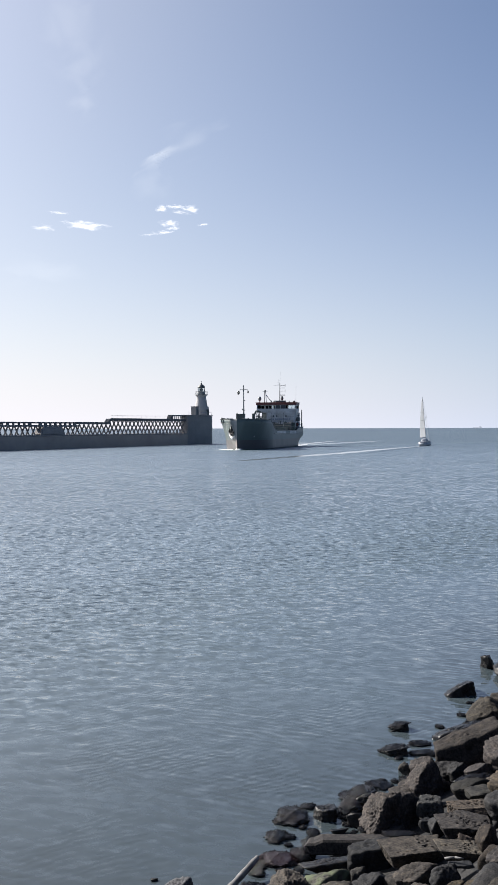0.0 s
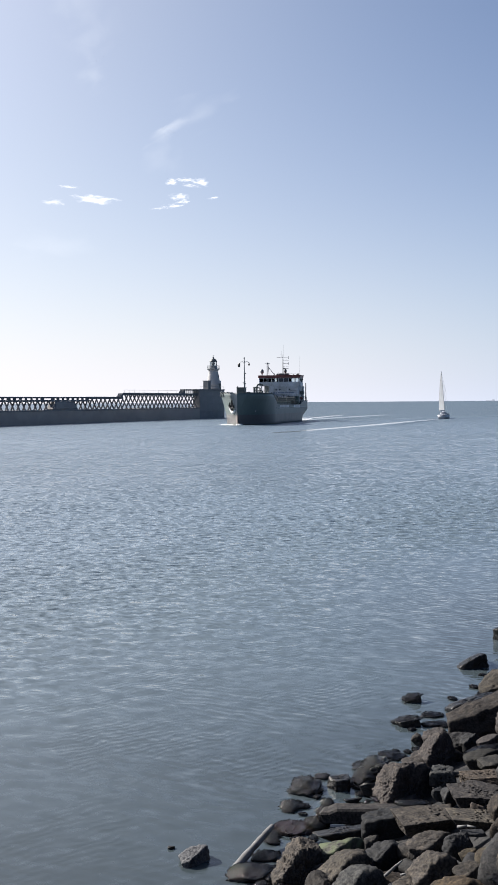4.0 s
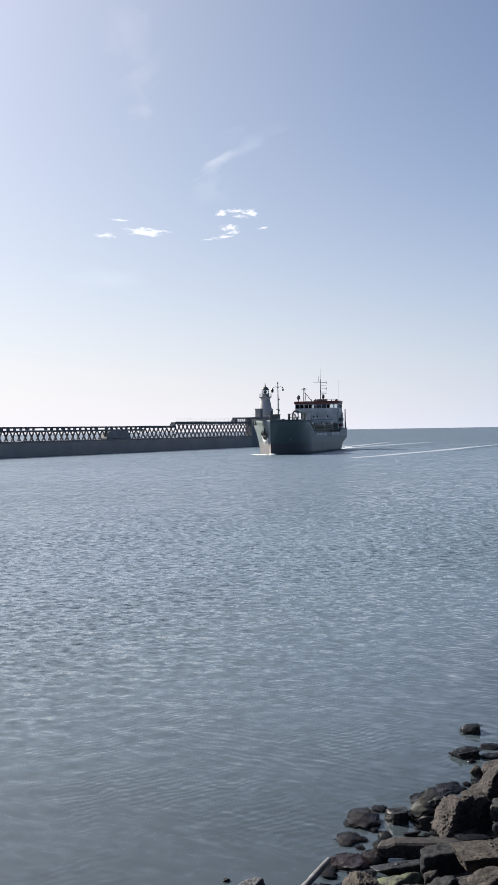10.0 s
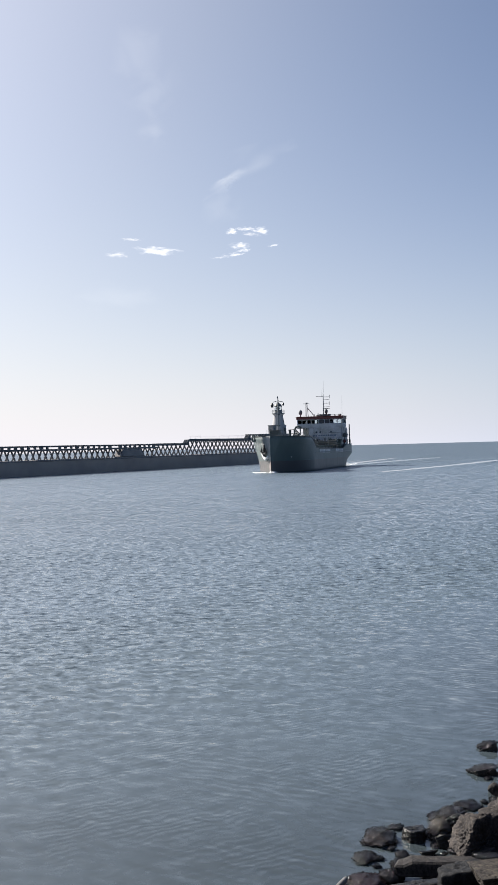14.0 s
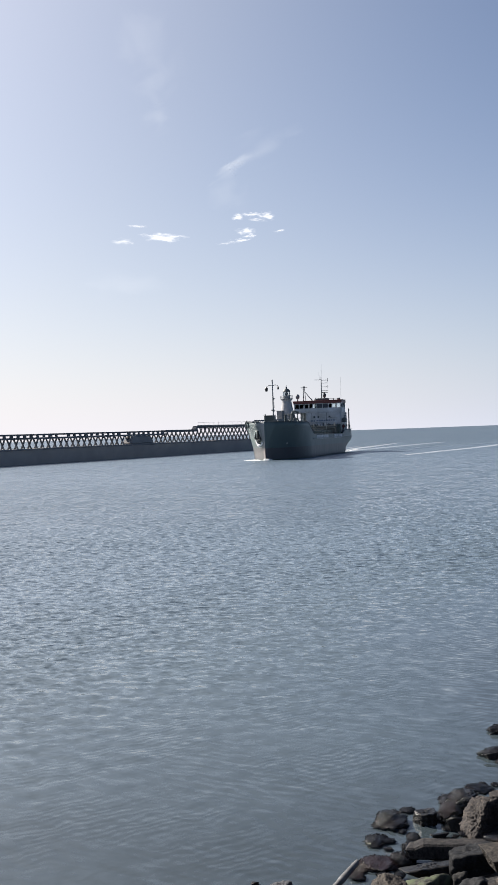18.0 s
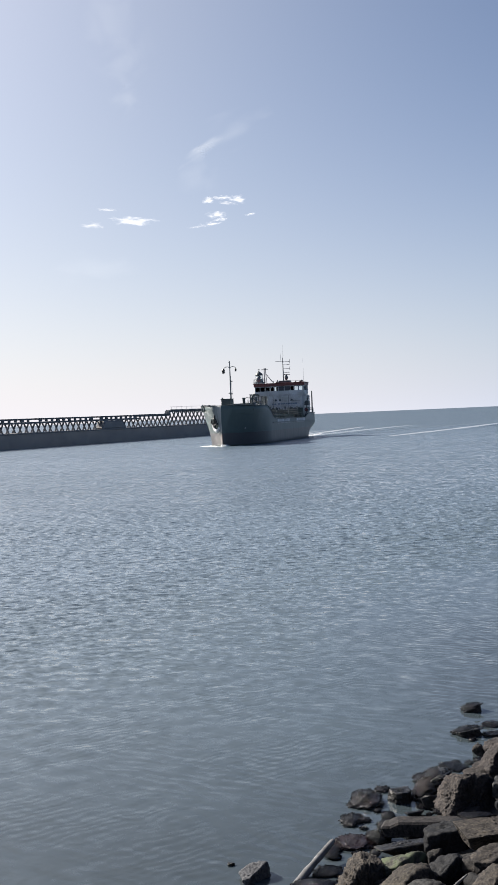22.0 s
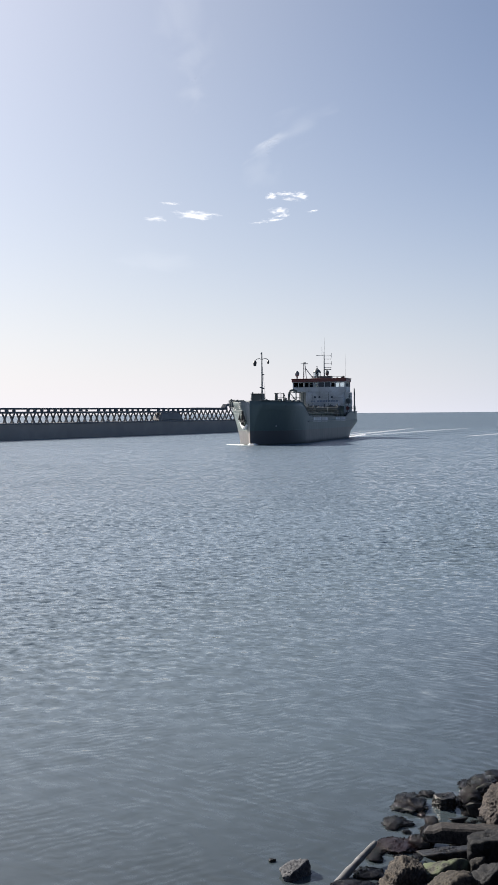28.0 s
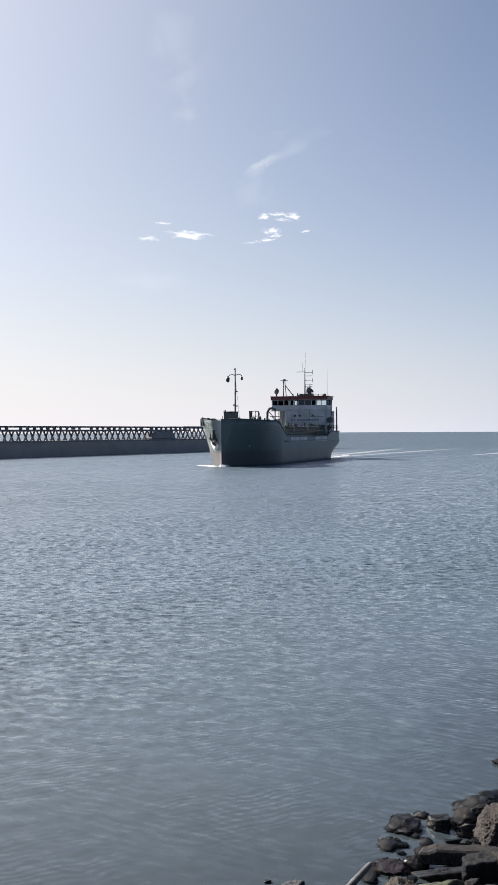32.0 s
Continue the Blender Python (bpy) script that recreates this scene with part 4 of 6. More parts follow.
for i in range(9):
    xx, yy = rng.uniform(-4.9, 4.6), -rng.uniform(41.3, 44.0)
    part("vent_pipe", polyline([(xx, yy, 4.6), (xx, yy, 6.6 + rng.uniform(-0.6, 0.8)), (xx + 0.25, yy + 0.2, 6.7)], 0.09), rng.choice((DKSTEEL, GREYSTEEL)), ship)
for zz in (5.4, 5.9):
    part("cross_pipe", tube((-4.9, -41.9, zz), (4.9, -41.9, zz), 0.1), DKSTEEL, ship)
part("winch_platform", box(-5.0, 4.4, -44.75, -44.3, 4.9, 6.15, 0.05), DKSTEEL, ship)
for i in range(14):
    xx = -4.8 + 0.68 * i
    part("platform_post", tube((xx, -44.3, 6.1), (xx, -44.3, 7.0 + 0.25 * math.sin(i * 2.7)), 0.07 + 0.04 * (i % 3)), DKSTEEL, ship)
for xx in (-1.9, 1.7):
    part("house_ladder", polyline([(xx, -45.92, 5.0), (xx, -45.92, 9.7)], 0.04), DKSTEEL, ship)
part("front_rail", tube((-5.0, -45.75, 8.5), (-2.2, -45.75, 8.5), 0.04), DKSTEEL, ship)

# superstructure
house = part("deck_house", box(-5.1, 3.1, -54.0, -46.0, 4.9, 9.75, 0.06), WHITE, ship, "white steel deck house")
part("house_ledge", box(-5.25, 3.3, -54.0, -45.8, 7.45, 7.6, 0.03), WHITE, house)
part("front_locker", box(-3.4, -0.4, -46.0, -45.3, 4.9, 6.4, 0.05), CREAM, house)
for xx in (-2.6, 0.1, 1.1):
    bm = lathe([(0.24, 0), (0.24, 0.06), (0.17, 0.07)], 14)
    bm.transform(Matrix.Translation((xx, -46.0, 8.7)) @ pose(0, 0, 0, -90, 0, 0))
    part("porthole", bm, LETTER, house, "dark porthole")
xx = 2.0
for wdt in (0.28, 0.22, 0.3, 0.0, 0.5, 0.45, 0.55, 0.42, 0.5, 0.46, 0.4, 0.5):
    if wdt:
        part("name_bar", box(xx - wdt, xx, -46.0, -45.97, 7.62 if wdt < 0.35 else 7.7, 8.0 if wdt < 0.35 else 8.02, 0.0), NAMEBLUE, house, "faded blue lettering bar")
    xx -= wdt + (0.1 if wdt else 0.3)
part("aft_house", box(3.1, 5.2, -54.0, -49.0, 4.9, 9.75, 0.06), CREAM, house)

BX0, BX1, BF, BA = -5.5, 6.1, -46.3, -50.6          # bridge: sides, front, back
bridge = part("bridge_floor", box(BX0, BX1, BA, BF, 9.75, 9.95, 0.03), WHITE, ship)
part("bridge_front", box(BX0, BX1, BF - 0.12, BF + 0.05, 9.95, 10.85, 0.04), WHITE, bridge, "white bridge front plating")
part("bridge_back", box(BX0, BX1, BA, BA + 0.12, 9.95, 10.85, 0.03), WHITE, bridge)
for x0 in (BX0, BX1 - 0.12):
    part("bridge_side", box(x0, x0 + 0.12, BA + 0.13, BF - 0.13, 9.95, 10.85, 0.03), WHITE, bridge)
part("fascia", box(BX0 - 0.15, BX1 + 0.15, BA - 0.1, BF + 0.3, 11.95, 12.55, 0.06), REDBAND, bridge, "oxide red bridge fascia")
part("bridge_roof", box(BX0 - 0.25, BX1 + 0.25, BA - 0.2, BF + 0.42, 12.55, 12.68, 0.03), REDBAND, bridge)
part("soffit", box(BX0 - 0.05, BX1 + 0.05, BA, BF + 0.2, 11.86, 11.95, 0.02), WHITE, bridge)
edges_x = [BX0, -4.3, -3.2, -2.3, -0.9, 0.5, 1.5, 2.5, 3.5, 4.8, BX1]
for i, xx in enumerate(edges_x):
    w = 0.13 if 0 < i < len(edges_x) - 1 else 0.2
    for yy in (BF - 0.1, BA + 0.02):
        part("mullion", box(xx - w if i == len(edges_x) - 1 else xx - (w / 2 if i else 0), xx + (w / 2 if 0 < i < len(edges_x) - 1 else (w if i == 0 else 0)), yy, yy + 0.1, 10.85, 11.86, 0.01), WHITE, bridge)
for i, (a, b) in enumerate(zip(edges_x, edges_x[1:])):
    dark = i in (3, 4)
    part("pane", box(a + 0.1, b - 0.1, BF - 0.075, BF - 0.05, 10.86, 11.85, 0), LETTER if dark else GLASS, bridge, "dark blind behind bridge window" if dark else "")
    # opaque dark rear panes added to dim the view through the bridge
    part("rear_pane", box(a + 0.1, b - 0.1, BA + 0.05, BA + 0.07, 10.86, 11.85, 0), GLASS if i in (1, 2, 6) else LETTER, bridge)
for x0 in (BX0, BX1 - 0.1):
    for y0 in (BF - 1.5, BF - 2.9):
        part("mullion", box(x0, x0 + 0.1, y0 - 0.06, y0 + 0.06, 10.85, 11.86, 0.01), WHITE, bridge)
# added sheet shuts out the sky seen through the starboard end
part("side_pane", box(BX1 - 0.08, BX1 - 0.05, BA + 0.14, BF - 0.14, 10.86, 11.85, 0), LETTER, bridge, "added dark sheet in the side window")
part("side_pane", box(BX0 + 0.05, BX0 + 0.08, BA + 0.14, BF - 0.14, 10.86, 11.85, 0), GLASS, bridge)
part("console", box(-2.5, 2.5, BF - 1.2, BF - 0.5, 9.95, 10.9, 0.05), DKSTEEL, bridge)
for xx in (-5.1, 5.5):
    part("wing_strut", tube((xx, -46.6, 6.4), (xx, -46.6, 9.8), 0.09), WHITE, bridge)
part("wing_strut", tube((-4.7, -46.6, 6.6), (-5.3, -46.6, 9.8), 0.08), WHITE, bridge)
# port side: stair, raft, rails
part("stair_stringer", tube((-5.5, -47.0, 4.9), (-5.7, -49.6, 9.6), 0.09), DKSTEEL, house)
for i in range(9):
    part("stair_tread", box(-6.1, -5.3, -47.3 - 0.29 * i, -47.05 - 0.29 * i, 5.3 + 0.5 * i, 5.36 + 0.5 * i, 0), DKSTEEL, house)
raft = part("life_raft", tube((-5.8, -47.2, 7.9), (-5.8, -48.7, 7.9), 0.5, None, 14), DKSTEEL, ship, "dark life raft canister")
part("raft_cradle", box(-6.2, -5.2, -48.6, -47.3, 7.3, 7.5, 0.02), DKSTEEL, raft)
part("stern_pole", tube((-5.75, -53.4, 5.0), (-5.75, -53.4, 10.6), 0.17, 0.13), DKSTEEL, ship)
for i in range(6):
    yy = -46.0 - 1.85 * i
    for sd_ in (1, -1):
        part("stanchion", tube((sd_ * 5.6, yy, 5.6), (sd_ * 5.6, yy, 6.75), 0.045), DKSTEEL, ship)
for sd_ in (1, -1):
    for zz in (6.3, 6.75):  # poop
        part("poop_rail", tube((sd_ * 5.6, -46, zz), (sd_ * 5.5, -55.5, zz), 0.035), DKSTEEL, ship)
for yy in (-51.2, -53.4):
    part("mushroom_vent", lathe([(0.2, 4.9), (0.2, 6.2), (0.45, 6.25), (0.4, 6.5), (0.1, 6.6)], 12), DKSTEEL, ship).matrix_basis = pose(-4.9, yy, 0)
part("lifebuoy", lathe([(0.36, 0), (0.42, 0.08), (0.3, 0.12)], 14), REDBAND, ship).matrix_basis = pose(-5.75, -46.9, 6.3, -90, 0, 0)
# monkey island
part("mast_pedestal", box(-1.75, 0.95, -50.2, -48.8, 12.68, 13.25, 0.05), DKSTEEL, ship)
mm = part("main_mast", tube((-0.05, -49.5, 12.68), (-0.05, -49.5, 18.5), 0.16, 0.08, 10), GREYSTEEL, ship, "grey main mast with yards and whip aerials")
part("yard", tube((1.75, -49.5, 17.75), (-0.05, -49.5, 17.75), 0.05), GREYSTEEL, mm)
part("yard", tube((-0.05, -49.5, 17.6), (-1.65, -49.5, 17.6), 0.05), GREYSTEEL, mm)
for zz in (16.9, 16.0, 15.1):
    part("yard", tube((-0.05, -49.5, zz), (-1.65, -49.5, zz), 0.045), GREYSTEEL, mm)
for z0, z1 in ((17.2, 18.1), (15.6, 16.4)):
    part("aerial", tube((-1.65, -49.5, z0), (-1.65, -49.5, z1), 0.05), GREYSTEEL, mm)
part("whip_aerial", tube((-0.10, -49.5, 18.4), (-0.20, -49.5, 21.6), 0.035, 0.015, 5), GREYSTEEL, mm)
part("whip_aerial", tube((0.40, -49.5, 17.7), (0.45, -49.5, 19.6), 0.035, 0.015, 5), GREYSTEEL, mm)
part("radar", ball((-0.85, -49.0, 13.9), 0.5, (0.8, 0.8, 1.3)), DKSTEEL, mm, "dark radar housing", True)
part("radar_scanner", box(-1.75, -0.15, -49.1, -48.9, 14.55, 14.7, 0.03), DKSTEEL, mm)
pm = part("signal_post", tube((4.40, -49.0, 12.68), (4.35, -49.0, 16.1), 0.12, 0.1), GREYSTEEL, ship)
part("post_leg", tube((3.90, -49.4, 12.68), (4.15, -49.2, 16.0), 0.08), GREYSTEEL, pm)
part("post_brace", tube((4.05, -49.2, 15.0), (2.25, -49.2, 12.75), 0.09), GREYSTEEL, pm)
part("post_platform", box(3.55, 4.95, -49.5, -48.6, 15.95, 16.05, 0.02), GREYSTEEL, pm)
part("post_lamp", box(3.95, 4.45, -49.2, -48.9, 16.05, 16.3, 0.04), DKSTEEL, pm)
dm = part("dome_stalk", tube((5.65, -48.2, 12.68), (5.65, -48.2, 13.3), 0.16), GREYSTEEL, ship)
part("satellite_dome", ball((5.65, -48.2, 13.8), 0.55, (0.9, 0.9, 1.2), None, 3), GREYSTEEL, dm, "grey satellite dome", True)
part("whip_aerial", tube((-5.0, -48.5, 12.68), (-5.05, -48.5, 18.0), 0.03, 0.012, 5), GREYSTEEL, ship)
part("dome_light", ball((-4.7, -47.6, 12.9), 0.32, (1, 1, 0.9)), DKSTEEL, ship, "", True)
for xx, hh in ((1.9, 0.5), (0.9, 0.7), (-3.4, 0.35), (-4.4, 0.3)):
    part("roof_vent", tube((xx, -47.4, 12.68), (xx, -47.4, 12.7 + hh), 0.12), DKSTEEL, ship)
part("roof_rail", polyline([(-5.4, -46.2, 13.0), (-2.0, -46.2, 13.0)], 0.03), DKSTEEL, ship)
part("stack", tube((2.2, -52.6, 9.7), (2.2, -52.6, 13.2), 0.4, 0.36, 14), DKSTEEL, ship)


# ---- foam and wakes, each moving with its vessel ----
def ribbon(pts, widths, z, seed, ridge=0.0, nx=5):
    """A ragged strip of water along pts; ridge: height of the wave that it forms."""
    bm = bmesh.new()
    r = random.Random(seed)
    fine = []
    for (a, wa), (b, wb) in zip(zip(pts, widths), zip(pts[1:], widths[1:])):
        for i in range(10):
            t = i / 10
            fine.append((Vector(a).lerp(Vector(b), t), wa + (wb - wa) * t))
    fine.append((Vector(pts[-1]), widths[-1]))
    rows_r = []
    for i, (p, w) in enumerate(fine):
        q = fine[min(i + 1, len(fine) - 1)][0] - fine[max(i - 1, 0)][0]
        nrm = Vector((-q.y, q.x)).normalized()
        w0, w1 = w * r.uniform(0.75, 1.2) / 2, w * r.uniform(0.75, 1.2) / 2
        row = []
        for k in range(nx):
            t = k / (nx - 1)
            c = p + nrm * (-w0 + (w0 + w1) * t)
            row.append(bm.verts.new((c.x, c.y, z + ridge * math.sin(math.pi * t) ** 2 * r.uniform(0.8, 1.2) * min(1, 0.1 + 3 * i / len(fine), 0.1 + 3 * (1 - i / len(fine))))))
        rows_r.append(row)
    for a, b in zip(rows_r, rows_r[1:]):
        for k in range(nx - 1):
            bm.faces.new((a[k], a[k + 1], b[k + 1], b[k]))
    bmesh.ops.recalc_face_normals(bm, faces=bm.faces[:])
    for f in bm.faces:
        if f.normal.z < 0:
            f.normal_flip()
    return bm


wake = empty("ship_wake", ship.matrix_basis, "white foam and smooth streaks trailing the moving ship", "wake")
bm = ribbon([(0.3, 0.5), (1.8, -0.4), (3.4, -1.6), (5.2, -2.6)], [0.9, 0.6, 0.4, 0.2], 0.03, 1, 0.16)
part("bow_wave", bm, FOAM, wake, "white bow foam")
bm = ribbon([(0.4, 0.45), (-0.2, 0.35), (-1.2, -0.6)], [1.2, 1.3, 0.6], 0.03, 2, 0.35)
part("bow_wave", bm, FOAM, wake)
bm = ribbon([(-3.0, -54.5), (-3.6, -60), (-3.6, -68), (-3.2, -74), (-2.5, -80)], [1.2, 2.0, 1.8, 1.2, 0.4], 0.012, 3, 0.2)
part("stern_foam", bm, FOAM, wake, "broken white stern foam")
bm = ribbon([(1.0, -54.5), (0.5, -70), (0, -100), (0, -160)], [1.6, 2.8, 3.2, 1.6], 0.012, 4, 0.10)
part("slick", bm, SLICK, wake, "smooth pale slick astern")
bm = ribbon([(-3.4, -58), (-6.5, -84), (-11, -118), (-17, -160)], [1.4, 2.6, 3.0, 1.4], 0.012, 21, 0.14)
part("slick", bm, SLICK, wake)
bm = ribbon([(3.2, -60), (4.5, -90), (6.5, -130)], [0.4, 0.9, 0.4], 0.006, 22)
part("slick", bm, SLICK, wake)
for sd_, k in ((-1, 0), (1, 0), (-1, 1)):
    x0 = sd_ * 6.3
    pts = [(x0, -12 - 34 * k), (x0 + sd_ * 4, -30 - 34 * k), (x0 + sd_ * 11, -60 - 34 * k), (x0 + sd_ * 20, -100 - 34 * k)]
    part("wave_crest", ribbon(pts, [1.2, 2.0, 2.6, 3.0], 0.004, 5 + k, 0.13), WATER, wake)

# ---- sailing boat, going out to sea ----
boat = empty("sailing_boat", pose(49.1, 288, 0, 0, 0, -22), "small dark sailing yacht under a white mainsail", "sailboat")
bm = bmesh.new()
rows_b = []
for y, b, sh in ((-4.4, 1.15, 1.0), (-3.0, 1.45, 0.95), (-1, 1.6, 0.95), (1, 1.5, 1.0), (3, 0.95, 1.1), (4.3, 0.3, 1.2), (4.9, 0.04, 1.25)):
    rows_b.append([bm.verts.new((x_, y, z_)) for x_, z_ in ((-b, sh), (-b * 0.92, 0.45), (-b * 0.7, 0), (0, -0.45), (b * 0.7, 0), (b * 0.92, 0.45), (b, sh))])
for a, b in zip(rows_b, rows_b[1:]):
    for i in range(6):
        bm.faces.new((a[i], a[i + 1], b[i + 1], b[i]))
    bm.faces.new((a[6], a[0], b[0], b[6]))
bm.faces.new(rows_b[0])
bmesh.ops.recalc_face_normals(bm, faces=bm.faces[:])
part("hull", bm, GELCOAT, boat, "dark hull", True)
part("cabin", box(-0.95, 0.95, -1.2, 2.4, 1.0, 1.55, 0.2), CREAM, boat)
part("spray_hood", ball((0, -1.4, 1.6), 0.9, (1.1, 0.7, 0.75)), GELCOAT, boat, "dark spray hood", True)
part("cockpit_coaming", box(-1.1, 1.1, -4.0, -1.9, 1.0, 1.3, 0.1), GELCOAT, boat)
part("stern_rail", polyline([(-1.1, -3.0, 1.0), (-1.1, -4.3, 1.75), (1.1, -4.3, 1.75), (1.1, -3.0, 1.0)], 0.03), GREYSTEEL, boat)
HEEL = pose(0, 0, 0, 0, -5, 0)
ym = part("mast", tube((0, 1.0, 1.0), (0, 1.0, 14.3), 0.09, 0.06), GREYSTEEL, boat)
ym.matrix_basis = HEEL
part("boom", tube((0, 0.9, 2.45), (-1.0, -2.2, 2.4), 0.13), GELCOAT, ym, "dark boom with cover")
part("spreader", tube((-0.8, 0.95, 8.2), (0.8, 0.95, 8.2), 0.03), GREYSTEEL, ym)
for e in (1, -1):
    part("shroud", polyline([(e * 1.45, 0.9, 1.0), (e * 0.8, 0.95, 8.2), (0, 1, 13.9)], 0.015, 4), GREYSTEEL, ym)
part("forestay", tube((0, 4.7, 1.3), (0, 1.05, 13.6), 0.05, 0.02), SAILCLOTH, ym)
bm = bmesh.new()
rows_s = []
for i in range(15):
    t = i / 14
    zc = 2.6 + 11.2 * t
    ch = 2.1 * (1 - t) ** 0.85 + 0.1
    row = []
    for k in range(7):
        f = k / 6
        a = radians(70) - radians(26) * f * 0.6 - radians(16) * t
        row.append(bm.verts.new((-ch * f * math.cos(a) - 0.2 * math.sin(math.pi * f) * (1 - t * 0.6), 0.9 - ch * f * math.sin(a), zc)))
    rows_s.append(row)
for a, b in zip(rows_s, rows_s[1:]):
    for k in range(6):
        bm.faces.new((a[k], a[k + 1], b[k + 1], b[k]))
sail = part("mainsail", bm, SAILCLOTH, ym, "white mainsail", True)
for i in (3, 6, 9, 11):
    t = i / 14
    ch = 2.1 * (1 - t) ** 0.85 + 0.1
    a = radians(70) - radians(26) * 0.5 * 0.6 - radians(16) * t
    zc = 2.6 + 11.2 * t
    part("batten", tube((-0.12, 0.8, zc), (-ch * 0.97 * math.cos(a) - 0.1, 0.9 - ch * 0.97 * math.sin(a), zc + 0.05), 0.035), GREYSTEEL, sail)
bwake = empty("boat_wake", boat.matrix_basis, "pale streak of disturbed water behind the yacht", "wake")
bm = ribbon([(0, -4), (0.3, -20), (-0.3, -45), (0.5, -75), (0, -105), (-1, -135)], [0.9, 1.9, 2.8, 3.4, 3.2, 1.6], 0.012, 11, 0.08)
part("streak", bm, SLICK, bwake)
bm = ribbon([(0.8, -4), (2.0, -20), (3.2, -45), (5.0, -75), (6.4, -100)], [0.6, 1.3, 1.8, 2.0, 1.5], 0.004, 12, 0.16)
part("wave_crest", bm, WATER, bwake)

# ---- far vessel on the horizon ----
far = empty("distant_ship", pose(975, 4380, 0, 0, 0, 80), "pale grey freighter far off on the horizon", "ship")
bm = box(-6, 6, -20, 20, -1, 3.0, 1.2)
part("hull", bm, DISTANT, far)
part("superstructure", box(-5, 5, -17, -10, 3.0, 7.5, 0.5), DISTANT, far)
part("funnel", box(-2, 2, -9.5, -7, 3.0, 8.5, 0.5), DISTANT, far)

# ---- clouds ----
clouds = []


def cloud(az, el, wide, high, turn, tone, strength, thin, seed, label):
    """A shred of cloud 4 km off, in degrees of the sky."""
    bm = bmesh.new()
    bmesh.ops.create_grid(bm, x_segments=8, y_segments=6, size=0.5)
    D = 4000.0
    for v in bm.verts:
        v.co = Vector((v.co.x * 2 * D * math.tan(radians(wide / 2)), v.co.y * 2 * D * math.tan(radians(high / 2)), 0))
    a, e = radians(az), radians(el)
    p = Vector((D * math.sin(a) * math.cos(e), D * math.cos(a) * math.cos(e), 5.5 + D * math.sin(e)))
    ob = part("cloud", bm, cloud_material("cloud_vapour", tone, strength, thin, seed, wide / high))
    m = Matrix.Translation(p) @ (-p).to_track_quat("Z", "Y").to_matrix().to_4x4() @ pose(0, 0, 0, 0, 0, turn)
    ob.matrix_basis = m
    ob.visible_shadow = False
    tagged(ob, label, "cloud", "shreds of cloud", "structure")
    clouds.append((ob, az, el, D, m))


cloud(-9.93, 11.27, 2.95, 0.68, -3, (0.93, 0.95, 1.0), 1.00, 1.00, 2, 'bright white shred of low cloud')
cloud(-10.85, 11.42, 1.10, 0.20, -10, (0.93, 0.95, 1.0), 0.95, 0.45, 41, 'thin tail of a white shred of cloud')
cloud(-12.25, 11.07, 1.45, 0.50, 0, (0.93, 0.95, 1.0), 0.92, 0.75, 3, 'small white shred of cloud')
cloud(-11.43, 11.92, 1.55, 0.22, -2, (0.93, 0.95, 1.0), 0.90, 0.70, 4, 'small faint shred of cloud')
cloud(-5.60, 12.28, 0.75, 0.56, 4, (0.93, 0.95, 1.0), 1.00, 0.95, 5, 'small white puff of cloud')
cloud(-4.00, 12.28, 1.20, 0.60, -4, (0.93, 0.95, 1.0), 1.00, 0.95, 6, 'small white puff of cloud')
cloud(-4.80, 12.42, 2.10, 0.26, 0, (0.93, 0.95, 1.0), 0.95, 0.80, 7, 'faint shred of cloud between puffs')
cloud(-4.60, 12.12, 1.20, 0.30, -6, (0.93, 0.95, 1.0), 0.90, 0.60, 42, 'faint shred of cloud between puffs')
cloud(-5.22, 11.50, 1.45, 0.46, 0, (0.93, 0.95, 1.0), 1.00, 1.00, 8, 'small white puff of cloud')
cloud(-4.98, 11.22, 1.10, 0.24, 4, (0.93, 0.95, 1.0), 1.00, 0.80, 43, 'small white shred of cloud')
cloud(-5.55, 11.00, 1.50, 0.30, 6, (0.93, 0.95, 1.0), 1.00, 0.80, 9, 'small white shred of cloud')
cloud(-6.35, 10.86, 1.30, 0.18, 4, (0.93, 0.95, 1.0), 0.95, 0.50, 10, 'thin white streak of cloud')
cloud(-3.24, 11.45, 0.85, 0.18, 9, (0.93, 0.95, 1.0), 1.00, 0.75, 11, 'thin white streak of cloud')
cloud(-6.06, 14.97, 3.10, 1.15, 28, (0.92, 0.95, 1.0), 0.90, 0.26, 12, 'thin wisp of high cirrus cloud')
cloud(-3.90, 16.00, 4.60, 2.40, 22, (0.92, 0.95, 1.0), 0.90, 0.10, 13, 'thin veil of high cirrus cloud')
cloud(-10.26, 19.54, 3.09, 2.65, 10, (0.92, 0.95, 1.0), 0.90, 0.09, 14, 'faint veil of high cirrus cloud')
cloud(-10.72, 21.19, 3.97, 5.73, 20, (0.92, 0.95, 1.0), 0.90, 0.08, 15, 'faint veil of high cirrus cloud')
cloud(-9.95, 17.61, 2.65, 1.76, 20, (0.92, 0.95, 1.0), 0.90, 0.11, 16, 'faint wisp of high cirrus cloud')
cloud(-6.29, 13.66, 2.65, 3.09, 10, (0.92, 0.95, 1.0), 0.90, 0.07, 17, 'faint veil of high cirrus cloud')
cloud(-12.35, 8.72, 5.29, 2.65, 0, (0.92, 0.95, 1.0), 0.95, 0.08, 18, 'faint veil of cloud in the haze')


# ---- insect that darts past ----
fly = empty("insect", pose(3.0, 2.6, 9.0), "tiny dark flying insect in mid-air", "insect")
part("body", ball((0, 0, 0), 0.004, (0.7, 1.5, 0.7)), BLACKIRON, fly)
part("head", ball((0, 0.0065, 0), 0.0022), BLACKIRON, fly)
